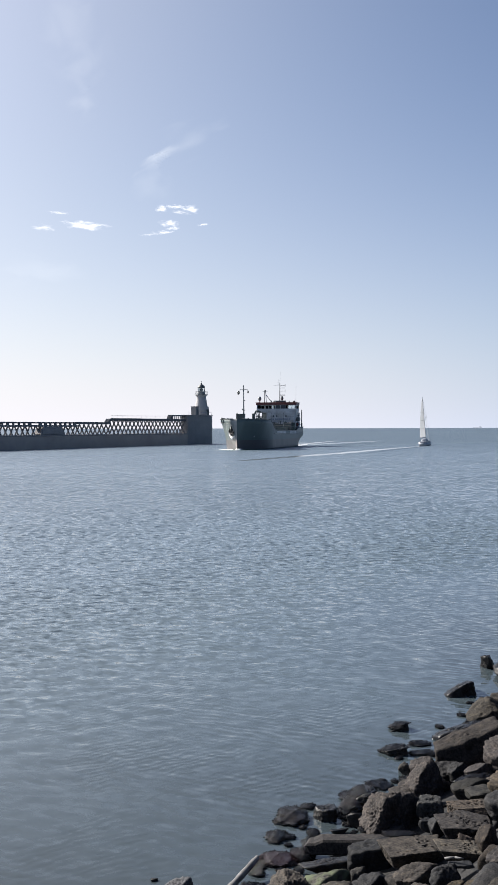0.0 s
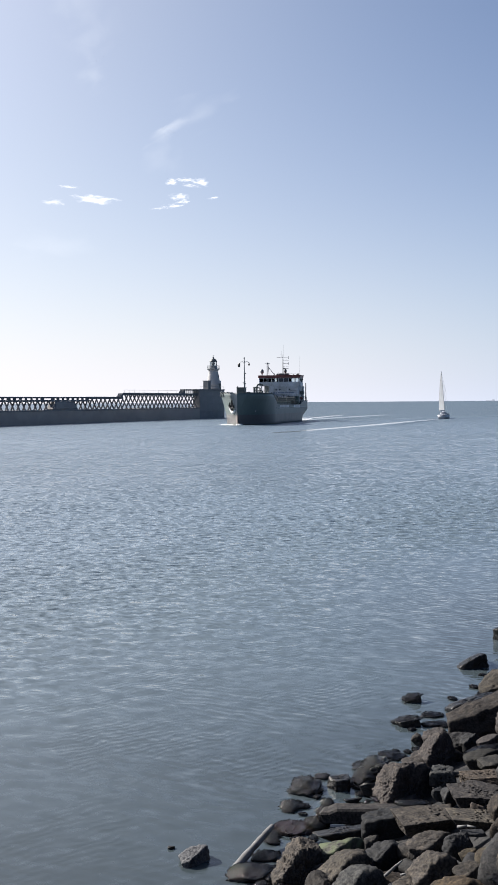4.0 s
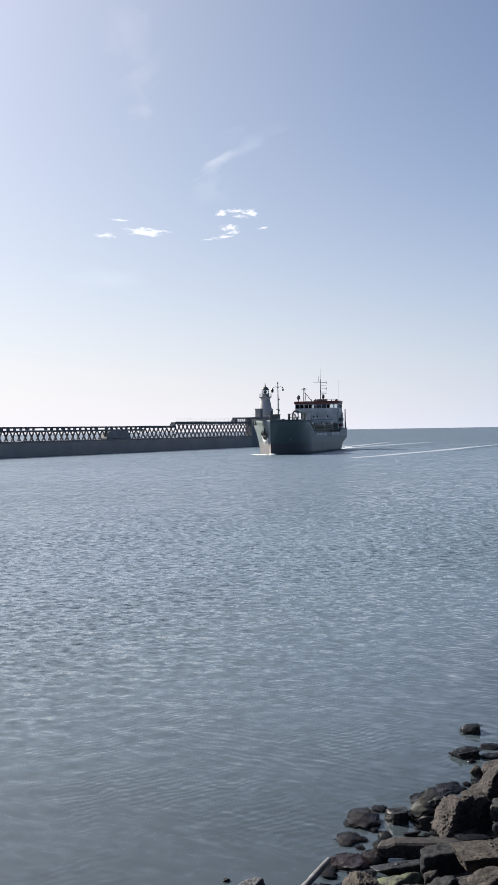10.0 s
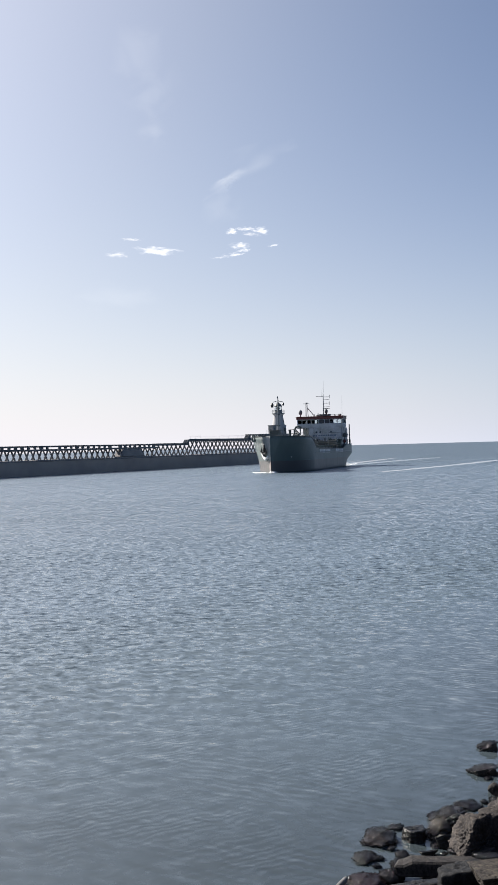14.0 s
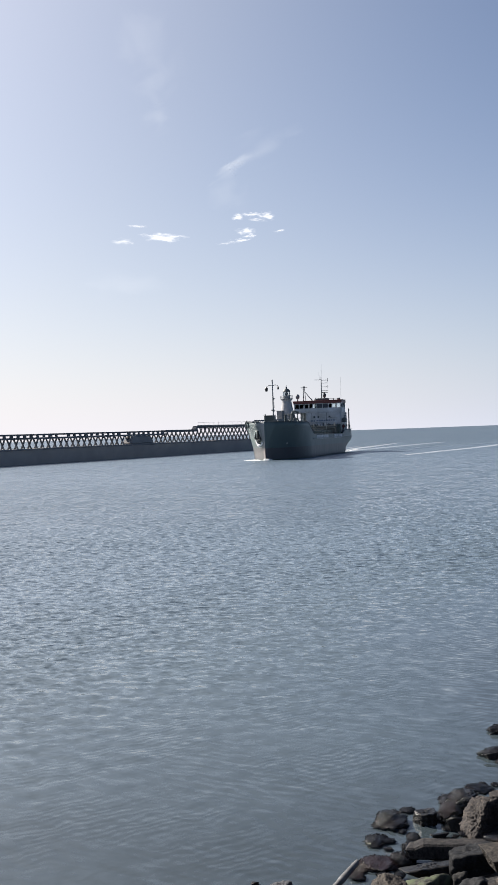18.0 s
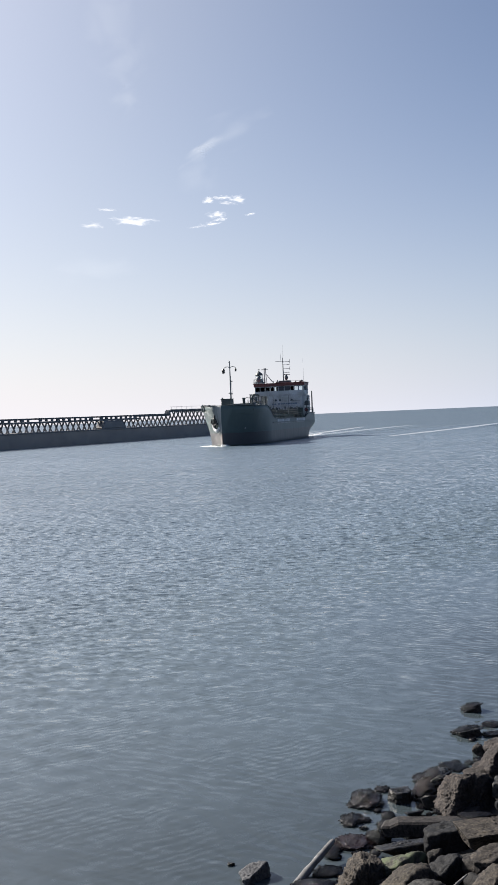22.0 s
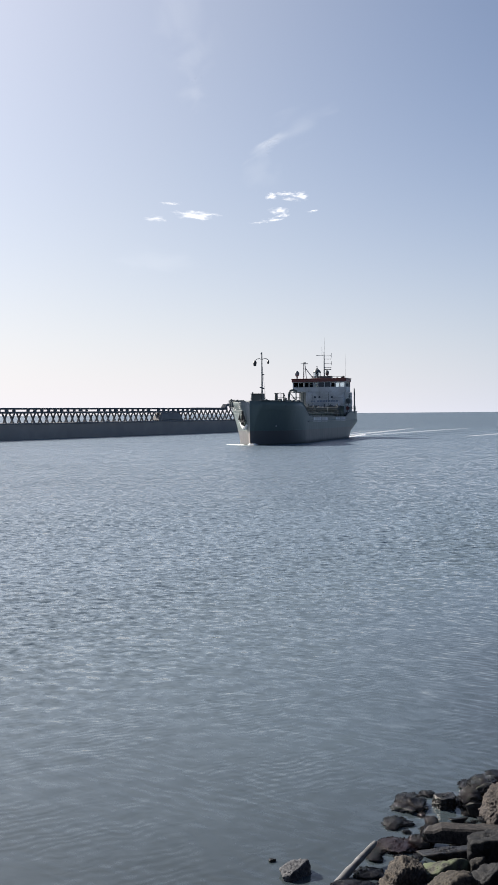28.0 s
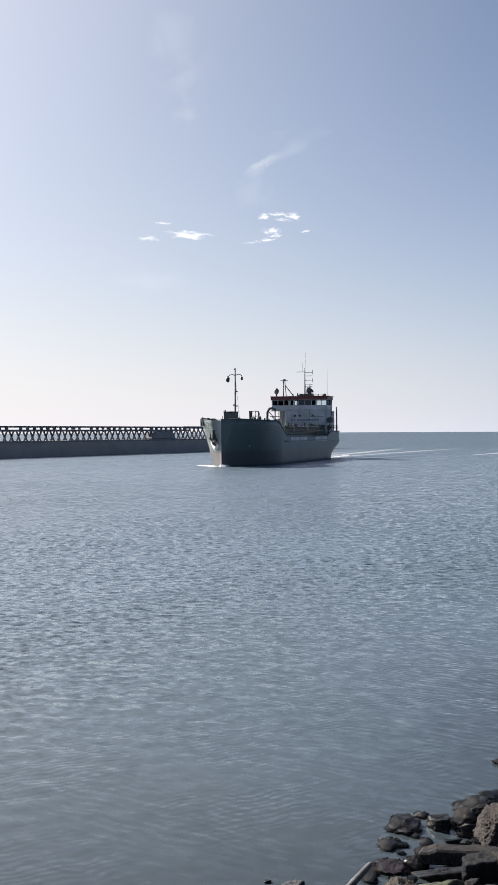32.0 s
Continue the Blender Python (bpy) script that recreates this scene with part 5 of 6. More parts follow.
for e in (1, -1):
    part("wing", ball((e * 0.006, -0.001, 0.003), 0.005, (1.1, 0.55, 0.06)), DKSTEEL, fly)


# ---- stones ----
KINDS = {"dry": (DRY, "brown-grey weathered sandstone boulder in the rubble bank"), "tan": (TAN, "tan weathered sandstone boulder high on the bank"),
         "grey": (GREY, "grey pitted boulder in the rubble bank"), "dark": (DARK, "dark smooth boulder wedged in the rubble bank"),
         "wet": (WET, "dark wet stone at the edge of the water"), "wetshine": (WET, "dark wet stone with a shining weedy top in the water"),
         "pale": (PALE, "pale grey stone lying alone in the shallows"),
         "green": (MOSSY, "stone covered in green algae on the bank")}


def stone_mesh(sx, sy, sz, shape, seed, sub=4, lean=30.0, pits=0):
    """A boulder broken along planes, with worn edges and an uneven skin."""
    r = random.Random(seed)
    bm = bmesh.new()
    bmesh.ops.create_icosphere(bm, subdivisions=sub, radius=1.0)
    planes = []
    n_pl = {"boulder": 8, "slab": 5, "block": 3, "wedge": 3, "pocked": 2, "prism": 3, "rough": 14}[shape]
    for i in range(n_pl):
        v = Vector((r.gauss(0, 1), r.gauss(0, 1), r.gauss(0, 0.9))).normalized()
        planes.append((v, r.uniform(0.40, 0.62) if shape != "prism" else r.uniform(0.72, 0.95)))
    if shape in ("slab", "pocked", "block"):
        q = 0.42 if shape != "block" else 0.5
        planes += [(Vector((r.uniform(-.12, .12), r.uniform(-.12, .12), 1)).normalized(), q), (Vector((r.uniform(-.2, .2), -1, r.uniform(-.2, .3))).normalized(), 0.5), (Vector((r.uniform(-.2, .2), 1, 0)).normalized(), 0.5), (Vector((1, r.uniform(-.25, .25), r.uniform(-.2, .2))).normalized(), 0.55), (Vector((-1, r.uniform(-.25, .25), r.uniform(-.2, .2))).normalized(), 0.55)]
    if shape == "boulder":
        planes += [(Vector((r.uniform(-.5, .5), -1, r.uniform(-.1, .25))).normalized(), r.uniform(0.42, 0.55)), (Vector((r.uniform(-.45, .3), r.uniform(-.1, .35), 1)).normalized(), r.uniform(0.42, 0.56))]
    ca, sa = math.cos(radians(lean)), math.sin(radians(lean))
    if shape == "wedge":
        planes += [(Vector((-sa, 0.30, ca)).normalized(), 0.22), (Vector((0.25, -1, 0.12)).normalized(), 0.36), (Vector((1, 0, 0.1)).normalized(), 0.5)]
    if shape == "prism":        # a bed face that looks up and outwards, broken off along steep flanks
        u = lambda: r.uniform(-.12, .12)
        planes += [(Vector((-0.75 * sa - 0.15 + u(), -0.06 + u(), ca + 0.1)).normalized(), r.uniform(0.50, 0.62)), (Vector((0.50 + 1.5 * u(), -0.82, 0.16 + u())).normalized(), r.uniform(0.06, 0.2)),
                   (Vector((-0.3 + u(), -0.9, -0.1)).normalized(), r.uniform(0.4, 0.55)), (Vector((-0.9, -0.2 + u(), -0.3)).normalized(), 0.78), (Vector((0.9, 0.3 + u(), 0.15)).normalized(), 0.8)]
        axes = Vector((sx, sy, sz)) * 0.6
        planes = [(n, k * Vector((n.x * axes.x, n.y * axes.y, n.z * axes.z)).length) for n, k in planes]
        for v in bm.verts:
            v.co = Vector((v.co.x * axes.x, v.co.y * axes.y, v.co.z * axes.z))
    off = Vector((r.uniform(0, 50), r.uniform(0, 50), r.uniform(0, 50)))
    for v in bm.verts:
        d = v.co.normalized()
        rad = v.co.length
        for n, k in planes:
            c = d.dot(n)
            if c > 0.02:
                rad = min(rad, k / c)
        v.co = d * rad
    for k in range(3 if sub > 4 else 1):
        bmesh.ops.smooth_vert(bm, verts=bm.verts[:], factor=0.5 if sub > 4 else 0.25, use_axis_x=True, use_axis_y=True, use_axis_z=True)
    lo = [min(v.co[i] for v in bm.verts) for i in range(3)]
    hi = [max(v.co[i] for v in bm.verts) for i in range(3)]
    fit = [w / (b - a) for w, a, b in zip((sx, sy, sz), lo, hi)]
    if shape == "prism":
        fit = [min(1.15, max(0.92, f)) for f in fit]
    for v in bm.verts:
        v.co = Vector([(v.co[i] - (lo[i] + hi[i]) / 2) * fit[i] for i in range(3)])
    k = 0.06 * min(sx, sy, sz)
    for v in bm.verts:
        p = v.co * (3.2 / max(sx, 0.2))
        v.co += v.co.normalized() * k * (noise.noise(p + off) + 0.8 * noise.noise(p * 2.6 + off) - 0.7 * abs(noise.noise(p * 5 + off)) + 0.5 * noise.noise(p * 9 + off) - 0.5 * abs(noise.noise(p * 16 + off)))
    if pits:
        bm.normal_update()
        verts = bm.verts[:]
        co = np.array([v.co for v in verts])
        nr = np.array([v.normal for v in verts])
        sink = np.zeros(len(verts))
        for i in range(pits):
            a = r.randrange(len(verts))
            if noise.noise(Vector(co[a]) * 4.0 + off) < -0.05:       # the holes come in clusters
                continue
            w = r.uniform(0.009, 0.018)
            d = np.linalg.norm(co - co[a], axis=1) / w
            sink = np.maximum(sink, np.where(d < 1, 2.2 * w * np.sqrt(np.maximum(1 - d * d, 0)), 0))
        for v, k in zip(verts, sink):
            if k:
                v.co -= v.normal * float(k)
    return bm


def bulge(bm, c, r):
    """A small eight-sided bead."""
    top, low = bm.verts.new(c + Vector((0, 0, r))), bm.verts.new(c - Vector((0, 0, r)))
    ring = [bm.verts.new(c + Vector((r * math.cos(1.2566 * i), r * math.sin(1.2566 * i), 0))) for i in range(5)]
    for i in range(5):
        bm.faces.new((ring[i], ring[(i + 1) % 5], top))
        bm.faces.new((ring[(i + 1) % 5], ring[i], low))


def weed_mesh(sx, sy, sz, seed):
    """A low mound under a tangle of short shining fronds."""
    r = random.Random(seed)
    bm = bmesh.new()
    bmesh.ops.create_icosphere(bm, subdivisions=4 if sx > 0.35 else 3, radius=1.0)
    off = Vector((seed * 0.37, seed * 0.11, 0))
    for v in bm.verts:
        n = 1 + 0.4 * noise.noise(v.co * 1.4 + off) + 0.26 * noise.noise(v.co * 3.0 + off) + 0.1 * noise.noise(v.co * 6 + off)
        h = 1 + 0.45 * noise.noise(v.co * 2.2 - off) + 0.34 * noise.noise(v.co * 4.5 - off) + 0.12 * noise.noise(v.co * 9 - off)
        v.co = Vector((v.co.x * sx * 0.43 * n, v.co.y * sy * 0.43 * n, v.co.z * sz * 0.42 * h))
    bm.normal_update()
    base = [(v.co.copy(), v.normal.copy()) for v in bm.verts if v.co.z > -0.02]
    for i in range(int(130 + 1400 * min(sx * sy, 0.5))):
        p, nr = r.choice(base)
        d = nr.cross(Vector((r.gauss(0, 1), r.gauss(0, 1), r.gauss(0, 1)))).normalized()
        s = nr.cross(d).normalized()
        l, w = r.uniform(0.015, 0.040), r.uniform(0.005, 0.012)
        up = r.uniform(0.002, 0.008)
        row = []
        for k in range(4):
            t = k / 3
            c = p + d * l * (t - 0.4) + nr * (up * math.sin(math.pi * t) + 0.003 - 0.014 * t * t)
            row.append((bm.verts.new(c - s * w * (1 - 0.5 * t)), bm.verts.new(c + s * w * (1 - 0.5 * t))))
        for (a0, a1), (b0, b1) in zip(row, row[1:]):
            bm.faces.new((a0, a1, b1, b0))
        if i % 5 < 2:           # air bladders
            p, nr = r.choice(base)
            bulge(bm, p + nr * 0.006 + Vector((r.gauss(0, 0.004), r.gauss(0, 0.004), 0)), r.uniform(0.004, 0.010))
    return bm


def rock(x, y, z, sx, sy, sz, tilt, seed, shape, kind):
    if shape == "weed":
        ob = part("seaweed_clump", weed_mesh(sx * 1.2, sy * 1.25, sz * 1.0, seed), REDWEED if kind == "red" else WEED, None, "", True)
        ob.matrix_basis = pose(x, y, z, 0, -tilt * 0.4, seed % 20 - 10)
        tagged(ob, "wet reddish seaweed mat at the water's edge" if kind == "red" else "glistening dark bladderwrack over stones at the water's edge", "seaweed", "seaweed along the waterline")
        return ob
    m, label = KINDS.get(kind, KINDS["dry"])
    if shape == "pocked" or kind == "pocked":
        m, label = POCKED, "pocked sandstone block lying on the rubble bank"
    c = math.cos(radians(tilt))
    own = shape in ("prism", "wedge")
    pits = int((130 if own else 800) * sx * (sy + sz)) if m == POCKED else 60 if m == GREY else 0
    ob = part("boulder", stone_mesh(sx * 1.04, sy * 1.05, sz * 1.05, shape, seed, 6 if m == POCKED else 5 if sx > 0.3 else 4, tilt, pits), m, None, "", True)
    ob.matrix_basis = pose(x, y + 0.12 * sy, z - 0.12 * sz, 0, 0 if own else -tilt, (seed % 24 - 12) * (0.4 if own else 1))
    tagged(ob, label, "boulder", "boulders of the bank")
    if kind == "wetshine":
        part("weed_cap", weed_mesh(sx * 1.1, sy * 1.0, sz * 0.40, seed), WEED, ob, "", True).matrix_basis = pose(0.02 * sx, 0, sz * 0.30, 0, -tilt * 0.4, 0)
    return ob


rock(5.29, 22.55, 0.09, 0.35, 0.46, 0.52, 0, 362, 'boulder', 'wet')
rock(4.15, 20.38, 0.06, 0.64, 0.80, 0.52, 30, 470, 'wedge', 'wet')
rock(2.57, 17.93, 0.03, 0.37, 0.34, 0.24, 34, 439, 'wedge', 'wetshine')
rock(2.30, 16.62, 0.03, 0.48, 0.35, 0.24, 24, 255, 'wedge', 'wetshine')
rock(2.79, 17.12, 0.01, 0.35, 0.24, 0.08, 0, 469, 'weed', 'wet')
rock(2.80, 16.60, 0.01, 0.45, 0.26, 0.09, 0, 487, 'weed', 'wet')
rock(3.23, 17.45, 0.01, 0.25, 0.33, 0.12, 10, 484, 'weed', 'wet')
rock(3.45, 17.37, 0.08, 0.72, 0.73, 0.51, 18, 41, 'wedge', 'wet')
rock(4.32, 18.51, 0.15, 0.81, 0.89, 0.67, 10, 226, 'rough', 'dry')
rock(4.05, 17.86, 0.10, 0.59, 0.42, 0.15, 12, 303, 'weed', 'wet')
rock(3.81, 17.54, 0.08, 0.39, 0.31, 0.11, 10, 141, 'weed', 'wet')
rock(3.34, 15.40, 0.42, 1.25, 0.62, 0.74, 16, 188, 'block', 'dry')
rock(2.39, 15.71, 0.04, 0.29, 0.37, 0.28, 10, 313, 'boulder', 'dark')
rock(2.62, 15.61, 0.11, 0.44, 0.49, 0.39, 20, 400, 'prism', 'dry')
rock(2.46, 14.40, 0.33, 0.56, 0.66, 0.64, 52, 290, 'prism', 'dry')
rock(2.86, 14.85, 0.22, 0.60, 0.40, 0.50, 8, 291, 'block', 'dark')
rock(3.00, 14.70, 0.37, 0.34, 0.39, 0.31, 35, 87, 'prism', 'dark')
rock(2.75, 14.88, 0.23, 0.18, 0.13, 0.06, 10, 837, 'slab', 'tan')
rock(2.71, 14.57, 0.27, 0.16, 0.10, 0.06, 0, 935, 'slab', 'tan')
rock(3.26, 14.41, 0.49, 0.45, 0.27, 0.22, 20, 110, 'prism', 'dry')
rock(3.09, 14.22, 0.44, 0.53, 0.24, 0.08, 28, 271, 'weed', 'wet')
rock(2.96, 13.50, 0.56, 0.60, 0.34, 0.27, 10, 169, 'prism', 'dark')
rock(2.99, 13.13, 0.62, 0.38, 0.32, 0.14, 6, 450, 'slab', 'dark')
rock(2.27, 14.84, 0.12, 0.29, 0.26, 0.20, 28, 31, 'prism', 'dry')
rock(2.34, 15.34, 0.03, 0.24, 0.21, 0.07, 5, 238, 'weed', 'wet')
rock(1.87, 15.12, 0.01, 0.41, 0.31, 0.11, -10, 447, 'weed', 'wet')
rock(1.41, 14.57, 0.02, 0.36, 0.46, 0.16, 10, 215, 'weed', 'wet')
rock(1.61, 14.38, 0.02, 0.39, 0.51, 0.18, -8, 70, 'weed', 'wet')
rock(1.46, 13.90, 0.17, 0.58, 0.52, 0.44, 12, 611, 'boulder', 'wet')
rock(1.50, 13.98, 0.29, 0.44, 0.46, 0.18, 20, 612, 'weed', 'wet')
rock(1.30, 13.76, 0.20, 0.30, 0.30, 0.22, 30, 613, 'weed', 'wet')
rock(1.26, 14.05, 0.01, 0.35, 0.34, 0.12, 0, 393, 'weed', 'wet')
rock(1.46, 13.94, 0.02, 0.34, 0.33, 0.12, 0, 481, 'weed', 'wet')
rock(1.49, 13.59, 0.11, 0.50, 0.29, 0.22, 0, 491, 'boulder', 'wet')
rock(0.95, 13.87, 0.04, 0.34, 0.39, 0.29, 0, 464, 'boulder', 'wet')
rock(0.48, 13.87, 0.02, 0.43, 0.55, 0.19, 10, 185, 'weed', 'wet')
rock(0.73, 14.27, 0.01, 0.23, 0.19, 0.07, 15, 365, 'weed', 'wet')
rock(1.80, 13.10, 0.35, 0.80, 0.80, 0.64, 70, 983, 'prism', 'pocked')
rock(2.16, 13.78, 0.27, 0.19, 0.24, 0.18, 0, 286, 'boulder', 'dark')
rock(2.30, 13.11, 0.44, 0.36, 0.35, 0.28, 4, 463, 'block', 'grey')
rock(2.52, 13.11, 0.47, 0.21, 0.11, 0.06, 5, 794, 'slab', 'tan')
rock(2.14, 12.47, 0.49, 0.20, 0.23, 0.17, 10, 89, 'boulder', 'dark')
rock(2.23, 12.20, 0.58, 0.21, 0.28, 0.23, 62, 232, 'prism', 'dark')
rock(2.11, 14.48, 0.13, 0.36, 0.34, 0.15, 10, 304, 'slab', 'dry')
rock(2.73, 12.41, 0.67, 0.61, 0.40, 0.17, 3, 152, 'pocked', 'dry')
rock(2.46, 11.66, 0.74, 0.62, 0.57, 0.24, 2, 352, 'pocked', 'dry')
rock(2.39, 11.29, 0.76, 0.21, 0.19, 0.14, -30, 204, 'boulder', 'dry')
rock(2.45, 10.48, 1.14, 0.25, 0.33, 0.27, 50, 470, 'prism', 'dry')
rock(0.25, 13.18, 0.01, 0.26, 0.34, 0.12, 0, 104, 'weed', 'wet')
rock(0.35, 13.31, 0.00, 0.13, 0.17, 0.06, 0, 332, 'weed', 'wet')
rock(0.50, 12.77, 0.00, 0.11, 0.14, 0.06, 0, 45, 'weed', 'wet')
rock(0.42, 12.94, 0.00, 0.08, 0.08, 0.06, 0, 67, 'weed', 'wet')
rock(1.11, 13.32, 0.03, 0.26, 0.13, 0.10, 0, 260, 'boulder', 'wet')
rock(0.71, 12.97, 0.02, 0.24, 0.31, 0.14, 0, 248, 'weed', 'wet')
rock(0.28, 12.50, 0.01, 0.50, 0.38, 0.13, 0, 249, 'weed', 'red')
rock(0.30, 12.20, 0.00, 0.14, 0.15, 0.06, 0, 246, 'weed', 'wet')
rock(0.51, 12.08, 0.06, 0.12, 0.16, 0.06, 0, 427, 'weed', 'wet')
rock(1.79, 12.43, 0.37, 0.39, 0.16, 0.06, 0, 250, 'weed', 'wet')
rock(1.44, 13.07, 0.16, 0.19, 0.17, 0.06, 0, 182, 'weed', 'wet')
rock(1.81, 11.30, 0.61, 0.74, 0.52, 0.22, 2, 478, 'pocked', 'dry')
rock(2.23, 10.53, 0.95, 0.64, 0.36, 0.15, -3, 441, 'pocked', 'dry')
rock(1.33, 11.70, 0.41, 0.50, 0.42, 0.34, 8, 175, 'block', 'dark')
rock(0.84, 11.75, 0.25, 0.69, 0.43, 0.30, 22, 101, 'wedge', 'wet')
rock(1.71, 10.38, 0.74, 0.54, 0.40, 0.32, 12, 112, 'prism', 'dry')
rock(1.13, 11.05, 0.45, 0.24, 0.31, 0.23, 20, 83, 'boulder', 'dark')
rock(0.78, 10.97, 0.42, 0.62, 0.38, 0.31, 25, 260, 'prism', 'green')
rock(1.21, 10.44, 0.59, 0.46, 0.45, 0.36, 30, 287, 'prism', 'dark')
rock(0.30, 10.78, 0.31, 0.63, 0.80, 0.64, 48, 820, 'prism', 'pocked')
rock(0.78, 10.17, 0.54, 0.64, 0.63, 0.51, 42, 448, 'prism', 'dry')
rock(0.88, 9.70, 0.64, 0.56, 0.56, 0.45, 45, 968, 'prism', 'grey')
rock(1.53, 9.09, 1.08, 0.50, 0.48, 0.39, 40, 267, 'prism', 'dry')
rock(1.83, 9.01, 1.28, 0.19, 0.17, 0.14, 15, 790, 'prism', 'tan')
rock(1.86, 8.28, 1.60, 0.27, 0.28, 0.23, 45, 540, 'prism', 'tan')
rock(1.69, 8.20, 1.51, 0.32, 0.25, 0.20, 15, 134, 'prism', 'dry')
rock(1.46, 7.50, 1.66, 0.54, 0.40, 0.32, 25, 997, 'prism', 'tan')
rock(1.32, 9.14, 0.90, 0.39, 0.31, 0.25, 12, 464, 'prism', 'dry')
rock(1.74, 7.58, 1.78, 0.15, 0.17, 0.06, 0, 14, 'weed', 'wet')
rock(2.08, 10.06, 1.02, 0.26, 0.12, 0.06, 5, 245, 'slab', 'dark')
rock(-0.22, 11.26, 0.02, 0.58, 0.36, 0.17, 0, 249, 'weed', 'wet')
rock(-0.06, 11.71, 0.01, 0.37, 0.26, 0.09, 0, 337, 'weed', 'wet')
rock(0.09, 10.40, 0.24, 0.17, 0.23, 0.12, 40, 58, 'weed', 'wet')
rock(-0.93, 11.57, 0.04, 0.37, 0.37, 0.29, 18, 738, 'prism', 'pale')
rock(-0.40, 10.49, 0.09, 0.39, 0.28, 0.19, 25, 184, 'wedge', 'wet')
rock(-0.14, 9.95, 0.26, 0.35, 0.22, 0.16, 10, 109, 'boulder', 'wet')
rock(-0.12, 10.77, 0.10, 0.18, 0.23, 0.08, 0, 404, 'weed', 'wet')
rock(0.32, 9.55, 0.48, 0.62, 0.35, 0.28, 30, 845, 'prism', 'tan')
rock(1.10, 9.13, 0.77, 0.65, 0.29, 0.24, 5, 90, 'prism', 'dry')
rock(0.85, 8.83, 0.77, 0.55, 0.43, 0.34, 30, 384, 'prism', 'dry')
rock(1.16, 7.59, 1.41, 0.45, 0.37, 0.30, 20, 268, 'prism', 'dry')
rock(1.49, 6.61, 2.02, 0.35, 0.27, 0.22, 30, 596, 'prism', 'tan')
rock(0.48, 8.60, 0.70, 0.62, 0.49, 0.39, 30, 830, 'prism', 'grey')
rock(0.90, 7.14, 1.43, 0.52, 0.41, 0.33, 20, 230, 'prism', 'dry')
rock(1.19, 6.24, 1.97, 0.46, 0.36, 0.29, 30, 739, 'prism', 'tan')
rock(1.43, 5.90, 2.27, 0.35, 0.34, 0.27, 20, 181, 'prism', 'dry')
rock(1.89, 7.43, 1.97, 0.34, 0.36, 0.29, 30, 485, 'prism', 'dry')
rock(2.21, 8.78, 1.64, 0.34, 0.35, 0.28, 20, 86, 'prism', 'dry')
rock(3.00, 11.81, 0.99, 0.52, 0.47, 0.38, 10, 496, 'prism', 'dark')
rock(3.68, 14.65, 0.64, 0.63, 0.83, 0.66, 20, 111, 'prism', 'dry')
rock(3.38, 13.00, 0.80, 0.65, 0.62, 0.50, 20, 901, 'prism', 'tan')
rock(4.80, 19.10, 0.18, 0.70, 0.80, 0.60, 0, 480, 'rough', 'dry')
rock(5.63, 21.65, 0.10, 0.79, 0.90, 0.68, 10, 64, 'boulder', 'wet')
rock(4.57, 16.83, 0.51, 0.83, 0.80, 0.64, 10, 441, 'prism', 'dry')
rock(-1.25, 11.93, 0.01, 0.09, 0.07, 0.06, 0, 18, 'boulder', 'wet')
rock(1.47, 10.39, 0.67, 0.26, 0.34, 0.26, 0, 191, 'boulder', 'dark')
rock(0.50, 9.93, 0.47, 0.38, 0.41, 0.31, 0, 265, 'boulder', 'dark')
rock(1.21, 9.17, 0.82, 0.36, 0.31, 0.23, 0, 369, 'boulder', 'dark')
rock(1.89, 9.93, 0.97, 0.32, 0.33, 0.25, 0, 86, 'boulder', 'dark')

# torn fronds afloat and stranded along the water's edge
rng = random.Random(5)
frag = []
for i in range(4):
    me = bpy.data.meshes.new("seaweed_clump")
    bm = weed_mesh(0.22, 0.16, 0.06, 500 + i)
    for f in bm.faces:
        f.smooth = True
    bm.to_mesh(me)
    bm.free()
    me.materials.append(WEED)
    frag.append(me)
for i in range(54):
    u = rng.uniform(-0.6, 10.5)
    d = rng.gauss(-0.05, 0.25)
    x, y = -0.25 + u * 0.51 + d * 0.86, 11.1 + u * 0.86 - d * 0.51
    ob = new("seaweed_clump", frag[i % 4])
    ob.matrix_basis = pose(x, y, max(bank_z(x, y) - 0.03, 0.0) + 0.015, 0, 0, rng.uniform(0, 360)) @ Matrix.Scale(rng.uniform(0.4, 1.3), 4)
    tagged(ob, "small torn seaweed tuft by the waterline", "seaweed", "torn seaweed tufts")

# squared stone beam lying across the rubble
bm = box(-0.97, 0.95, -0.17, 0.08, -0.10, 0.10, 0.025)
bmesh.ops.subdivide_edges(bm, edges=[e for e in bm.edges if e.calc_length() > 1], cuts=20)
for v in bm.verts:
    rag = 0.06 if v.co.x < -0.8 else 0.0        # broken end
    v.co += Vector((rag * noise.noise(v.co * 11), noise.noise(v.co * 3) * 0.012, noise.noise(v.co * 2.3 + Vector((9, 0, 0))) * 0.014 - (0.045 if rag and v.co.z > 0 else 0)))
beam = part("stone_beam", bm, KERB)
beam.matrix_basis = pose(1.60, 12.62, 0.165, -3, 0, -1)
tagged(beam, "long squared grey stone kerb lying among the boulders", "kerbstone")
weed = part("seaweed_clump", weed_mesh(0.30, 0.3, 0.16, 77), WEED, None, "", True)
weed.matrix_basis = pose(0.58, 12.55, 0.06)
tagged(weed, "dark bladderwrack hanging on the end of the kerbstone", "seaweed", "seaweed along the waterline")

# driftwood post in the shallows
bm = bmesh.new()
rings = []
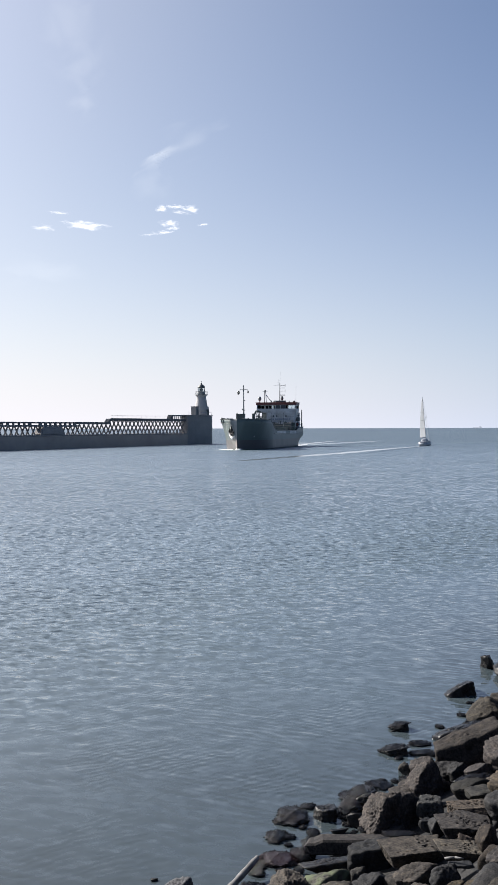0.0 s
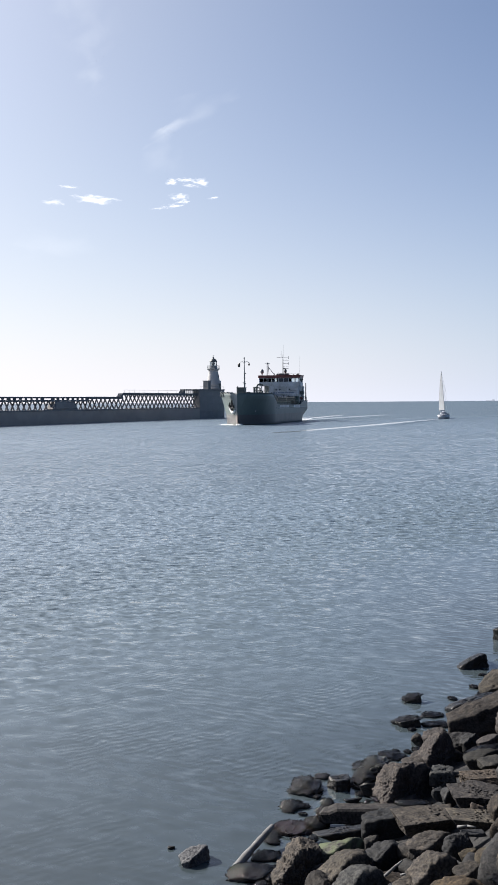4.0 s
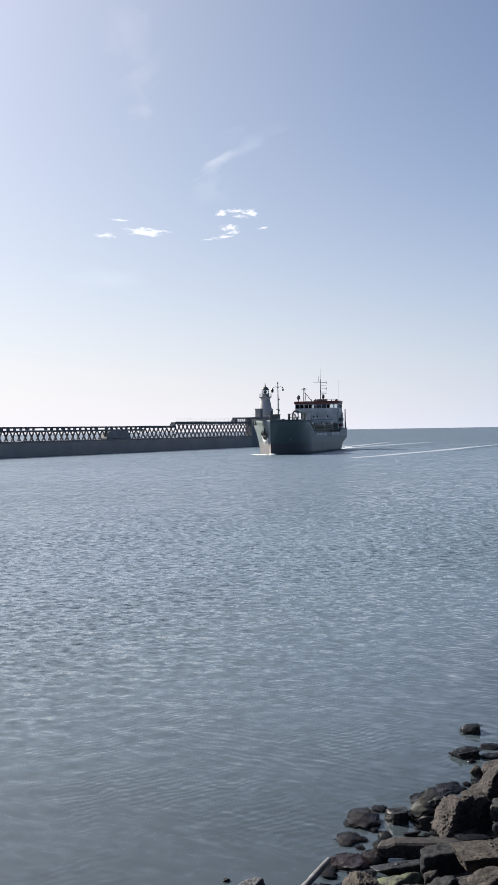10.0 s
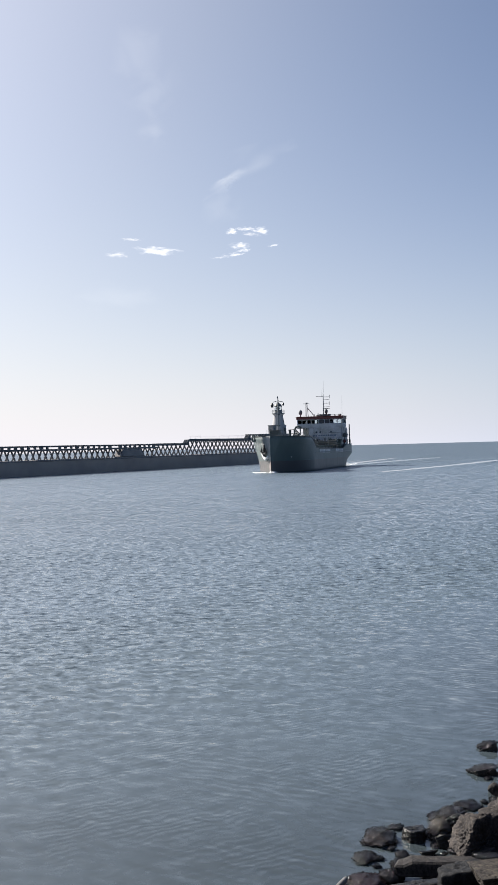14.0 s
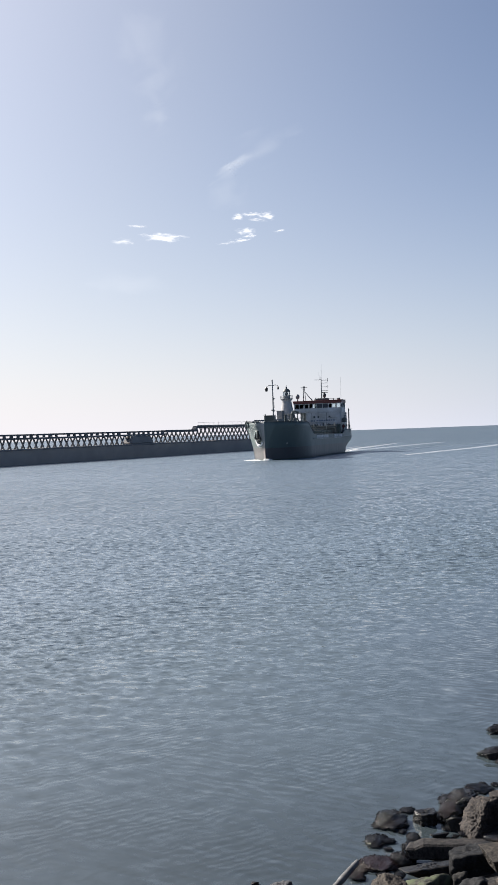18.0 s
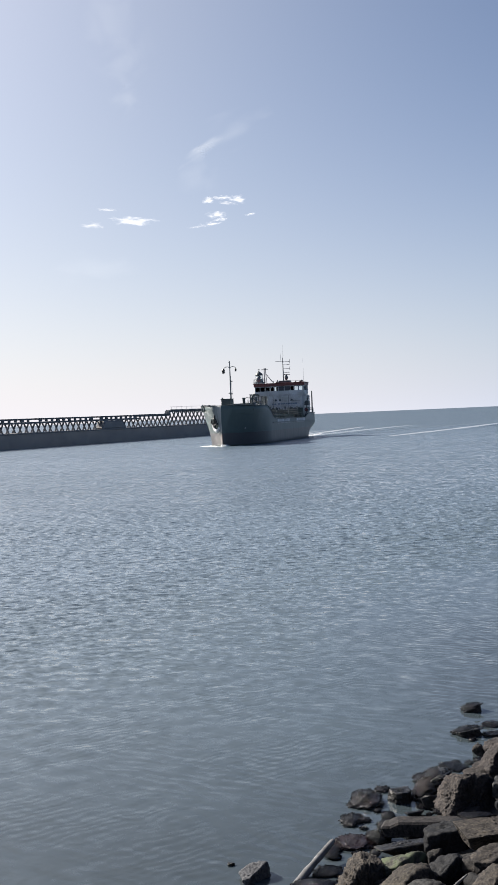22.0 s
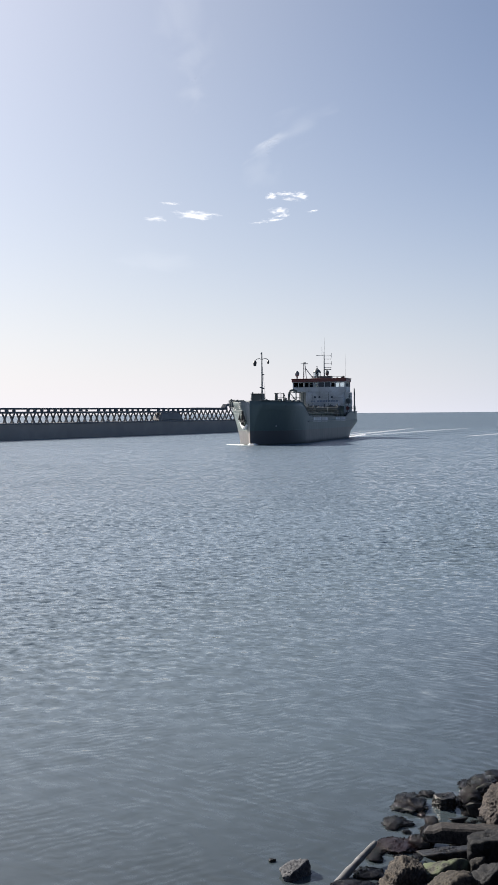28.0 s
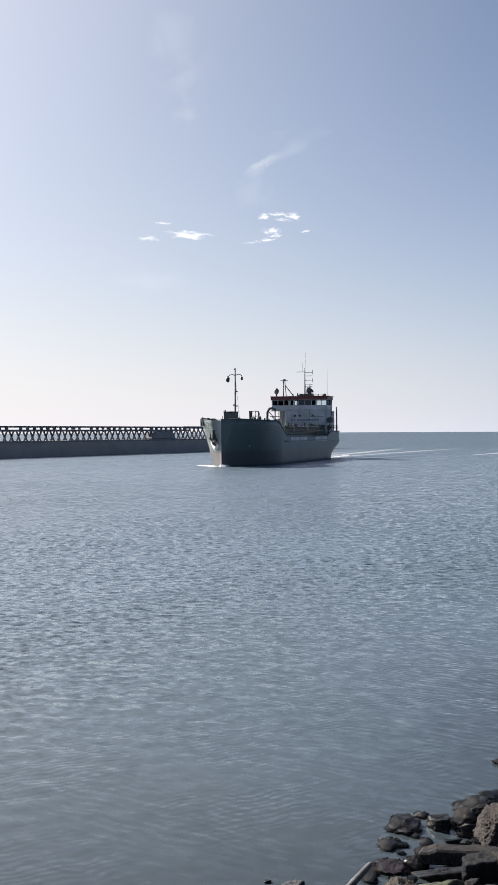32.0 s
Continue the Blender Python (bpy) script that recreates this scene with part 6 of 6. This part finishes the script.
for i in range(13):
    t = i / 12
    c = Vector((0.007 * math.sin(5 * t), 0, 0.93 * t))
    rr = 0.048 * (1 - 0.42 * t ** 3) * (1 + 0.09 * math.sin(9 * t) + 0.07 * math.sin(23 * t))
    rings.append([bm.verts.new(c + Vector((rr * math.cos(2 * math.pi * k / 10) * (1 + 0.1 * noise.noise(Vector((k, i * 0.3, 0)))), rr * math.sin(2 * math.pi * k / 10), 0.02 * noise.noise(Vector((k * 2, i, 5)))))) for k in range(10)])
for a, b in zip(rings, rings[1:]):
    for k in range(10):
        bm.faces.new((a[k], a[(k + 1) % 10], b[(k + 1) % 10], b[k]))
bm.faces.new(rings[0][::-1])
bm.faces.new(rings[-1])
drift = part("driftwood_post", bm, DRIFT, None, "", True)
dv = Vector((-0.08, 12.05, 0.20)) - Vector((-0.46, 11.40, 0.03))
drift.matrix_basis = Matrix.Translation((-0.46, 11.35, 0.0)) @ dv.to_track_quat("Z", "Y").to_matrix().to_4x4()
tagged(drift, "bleached driftwood post stranded in the shallows", "driftwood")

# bleached sticks lodged between the stones
for p, q, r in (((1.10, 9.52, 0.84), (1.29, 9.66, 0.93), 0.016), ((1.24, 9.42, 0.90), (1.36, 9.40, 0.92), 0.011), ((1.93, 10.15, 1.06), (2.10, 10.05, 1.10), 0.014)):
    p, q = Vector(p), Vector(q)
    m = p.lerp(q, 0.5) + Vector((0.01, 0, 0.012))
    bm = tube(p, m, r, r * 0.9, 7)
    tube(m, q, r * 0.9, r * 0.5, 7, bm)
    stick = part("stick", bm, DRIFT, None, "", True)
    tagged(stick, "short bleached stick lodged among the boulders", "stick", "sticks on the bank")

# smaller stones that fill the bank between and beyond the large ones
rng = random.Random(21)
fill = []
for i in range(8):
    me = bpy.data.meshes.new("boulder")
    bm = stone_mesh(1.0, rng.uniform(0.7, 1.0), rng.uniform(0.55, 0.85), rng.choice(("boulder", "boulder", "block", "slab")), 300 + i, 3)
    for f in bm.faces:
        f.smooth = True
    bm.to_mesh(me)
    bm.free()
    me.materials.append((DRY, DARK, TAN, DARK, GREY, DRY, DARK, DRY)[i])
    fill.append(me)
for i in range(290):
    u, d = rng.uniform(-7, 20), rng.uniform(0.15, 5.0)
    x, y = -0.25 + u * 0.51 + d * 0.86, 11.1 + u * 0.86 - d * 0.51
    size = rng.uniform(0.16, 0.36) * (1 if d < 3 else 1.5)
    if math.hypot(x, y) < 1.2:
        continue
    ob = new("boulder", fill[i % 8])
    ob.scale = (size,) * 3
    ob.location = (x, y, bank_z(x, y) - 0.10 + 0.1 * size)
    ob.rotation_euler = (rng.uniform(-0.5, 0.5), rng.uniform(-0.5, 0.5), rng.uniform(0, 6.28))
    tagged(ob, ("brown-grey sandstone rubble filling the bank", "dark stone rubble filling gaps in the bank", "tan sandstone rubble on the bank", "dark stone rubble filling gaps in the bank", "grey stone rubble in the bank", "brown-grey sandstone rubble filling the bank", "dark stone rubble filling gaps in the bank", "brown-grey sandstone rubble filling the bank")[i % 8], "boulder", "small stones of the bank")


def motions():
    track = [(0, -4.77, 240.1, 13.4), (9, -10.3, 215.7, 12.7), (19, -15.75, 189.6, 11.9), (26, -19.5, 170.9, 11.75), (32, -22.6, 154.6, 11.9)]
    for ob in (ship, wake):
        walk(ob, [(t, pose(x, y, 0, 0, 0, 180 - a)) for t, x, y, a in track])
    for ob in (boat, bwake):
        walk(ob, [(t, pose(49.1 + 0.80 * t, 288 + 2.0 * t, 0, 0, 0, -22)) for t in (0, 8, 16, 24, 32)])
    walk(water, [(t, pose(-0.10 * t, -0.14 * t, 0)) for t in (0, 16, 32)])
    for ob, az, el, D, m in clouds:
        rows = []
        for t in (0, 16, 32):
            a = radians(-0.34 * (t / 32 - 0.5))
            e = radians(-0.147 * (t / 32 - 0.5))
            rows.append((t, Matrix.Translation((D * a, 0, D * e)) @ m))
        walk(ob, rows)
    walk(fly, [(0, pose(1.6, 2.0, 8.5)), (8.6, pose(1.2, 3.2, 7.0, 0, 0, 40)), (8.8, pose(0.167, 2.606, 6.477, 0, 0, 60)), (8.9, pose(0.022, 2.591, 6.314, 0, 0, 60)), (9.0, pose(-0.076, 2.583, 6.128, 0, 0, 60)), (9.1, pose(-0.129, 2.572, 5.949, 0, 0, 60)), (9.2, pose(-0.151, 2.564, 5.740, 0, 0, 60)),
               (10.2, pose(-2.5, 1.0, 4.2, 0, 0, 100)), (12, pose(-4, -3, 4.5, 0, 0, 120)), (32, pose(-6, -8, 5, 0, 0, 120))])


motions()
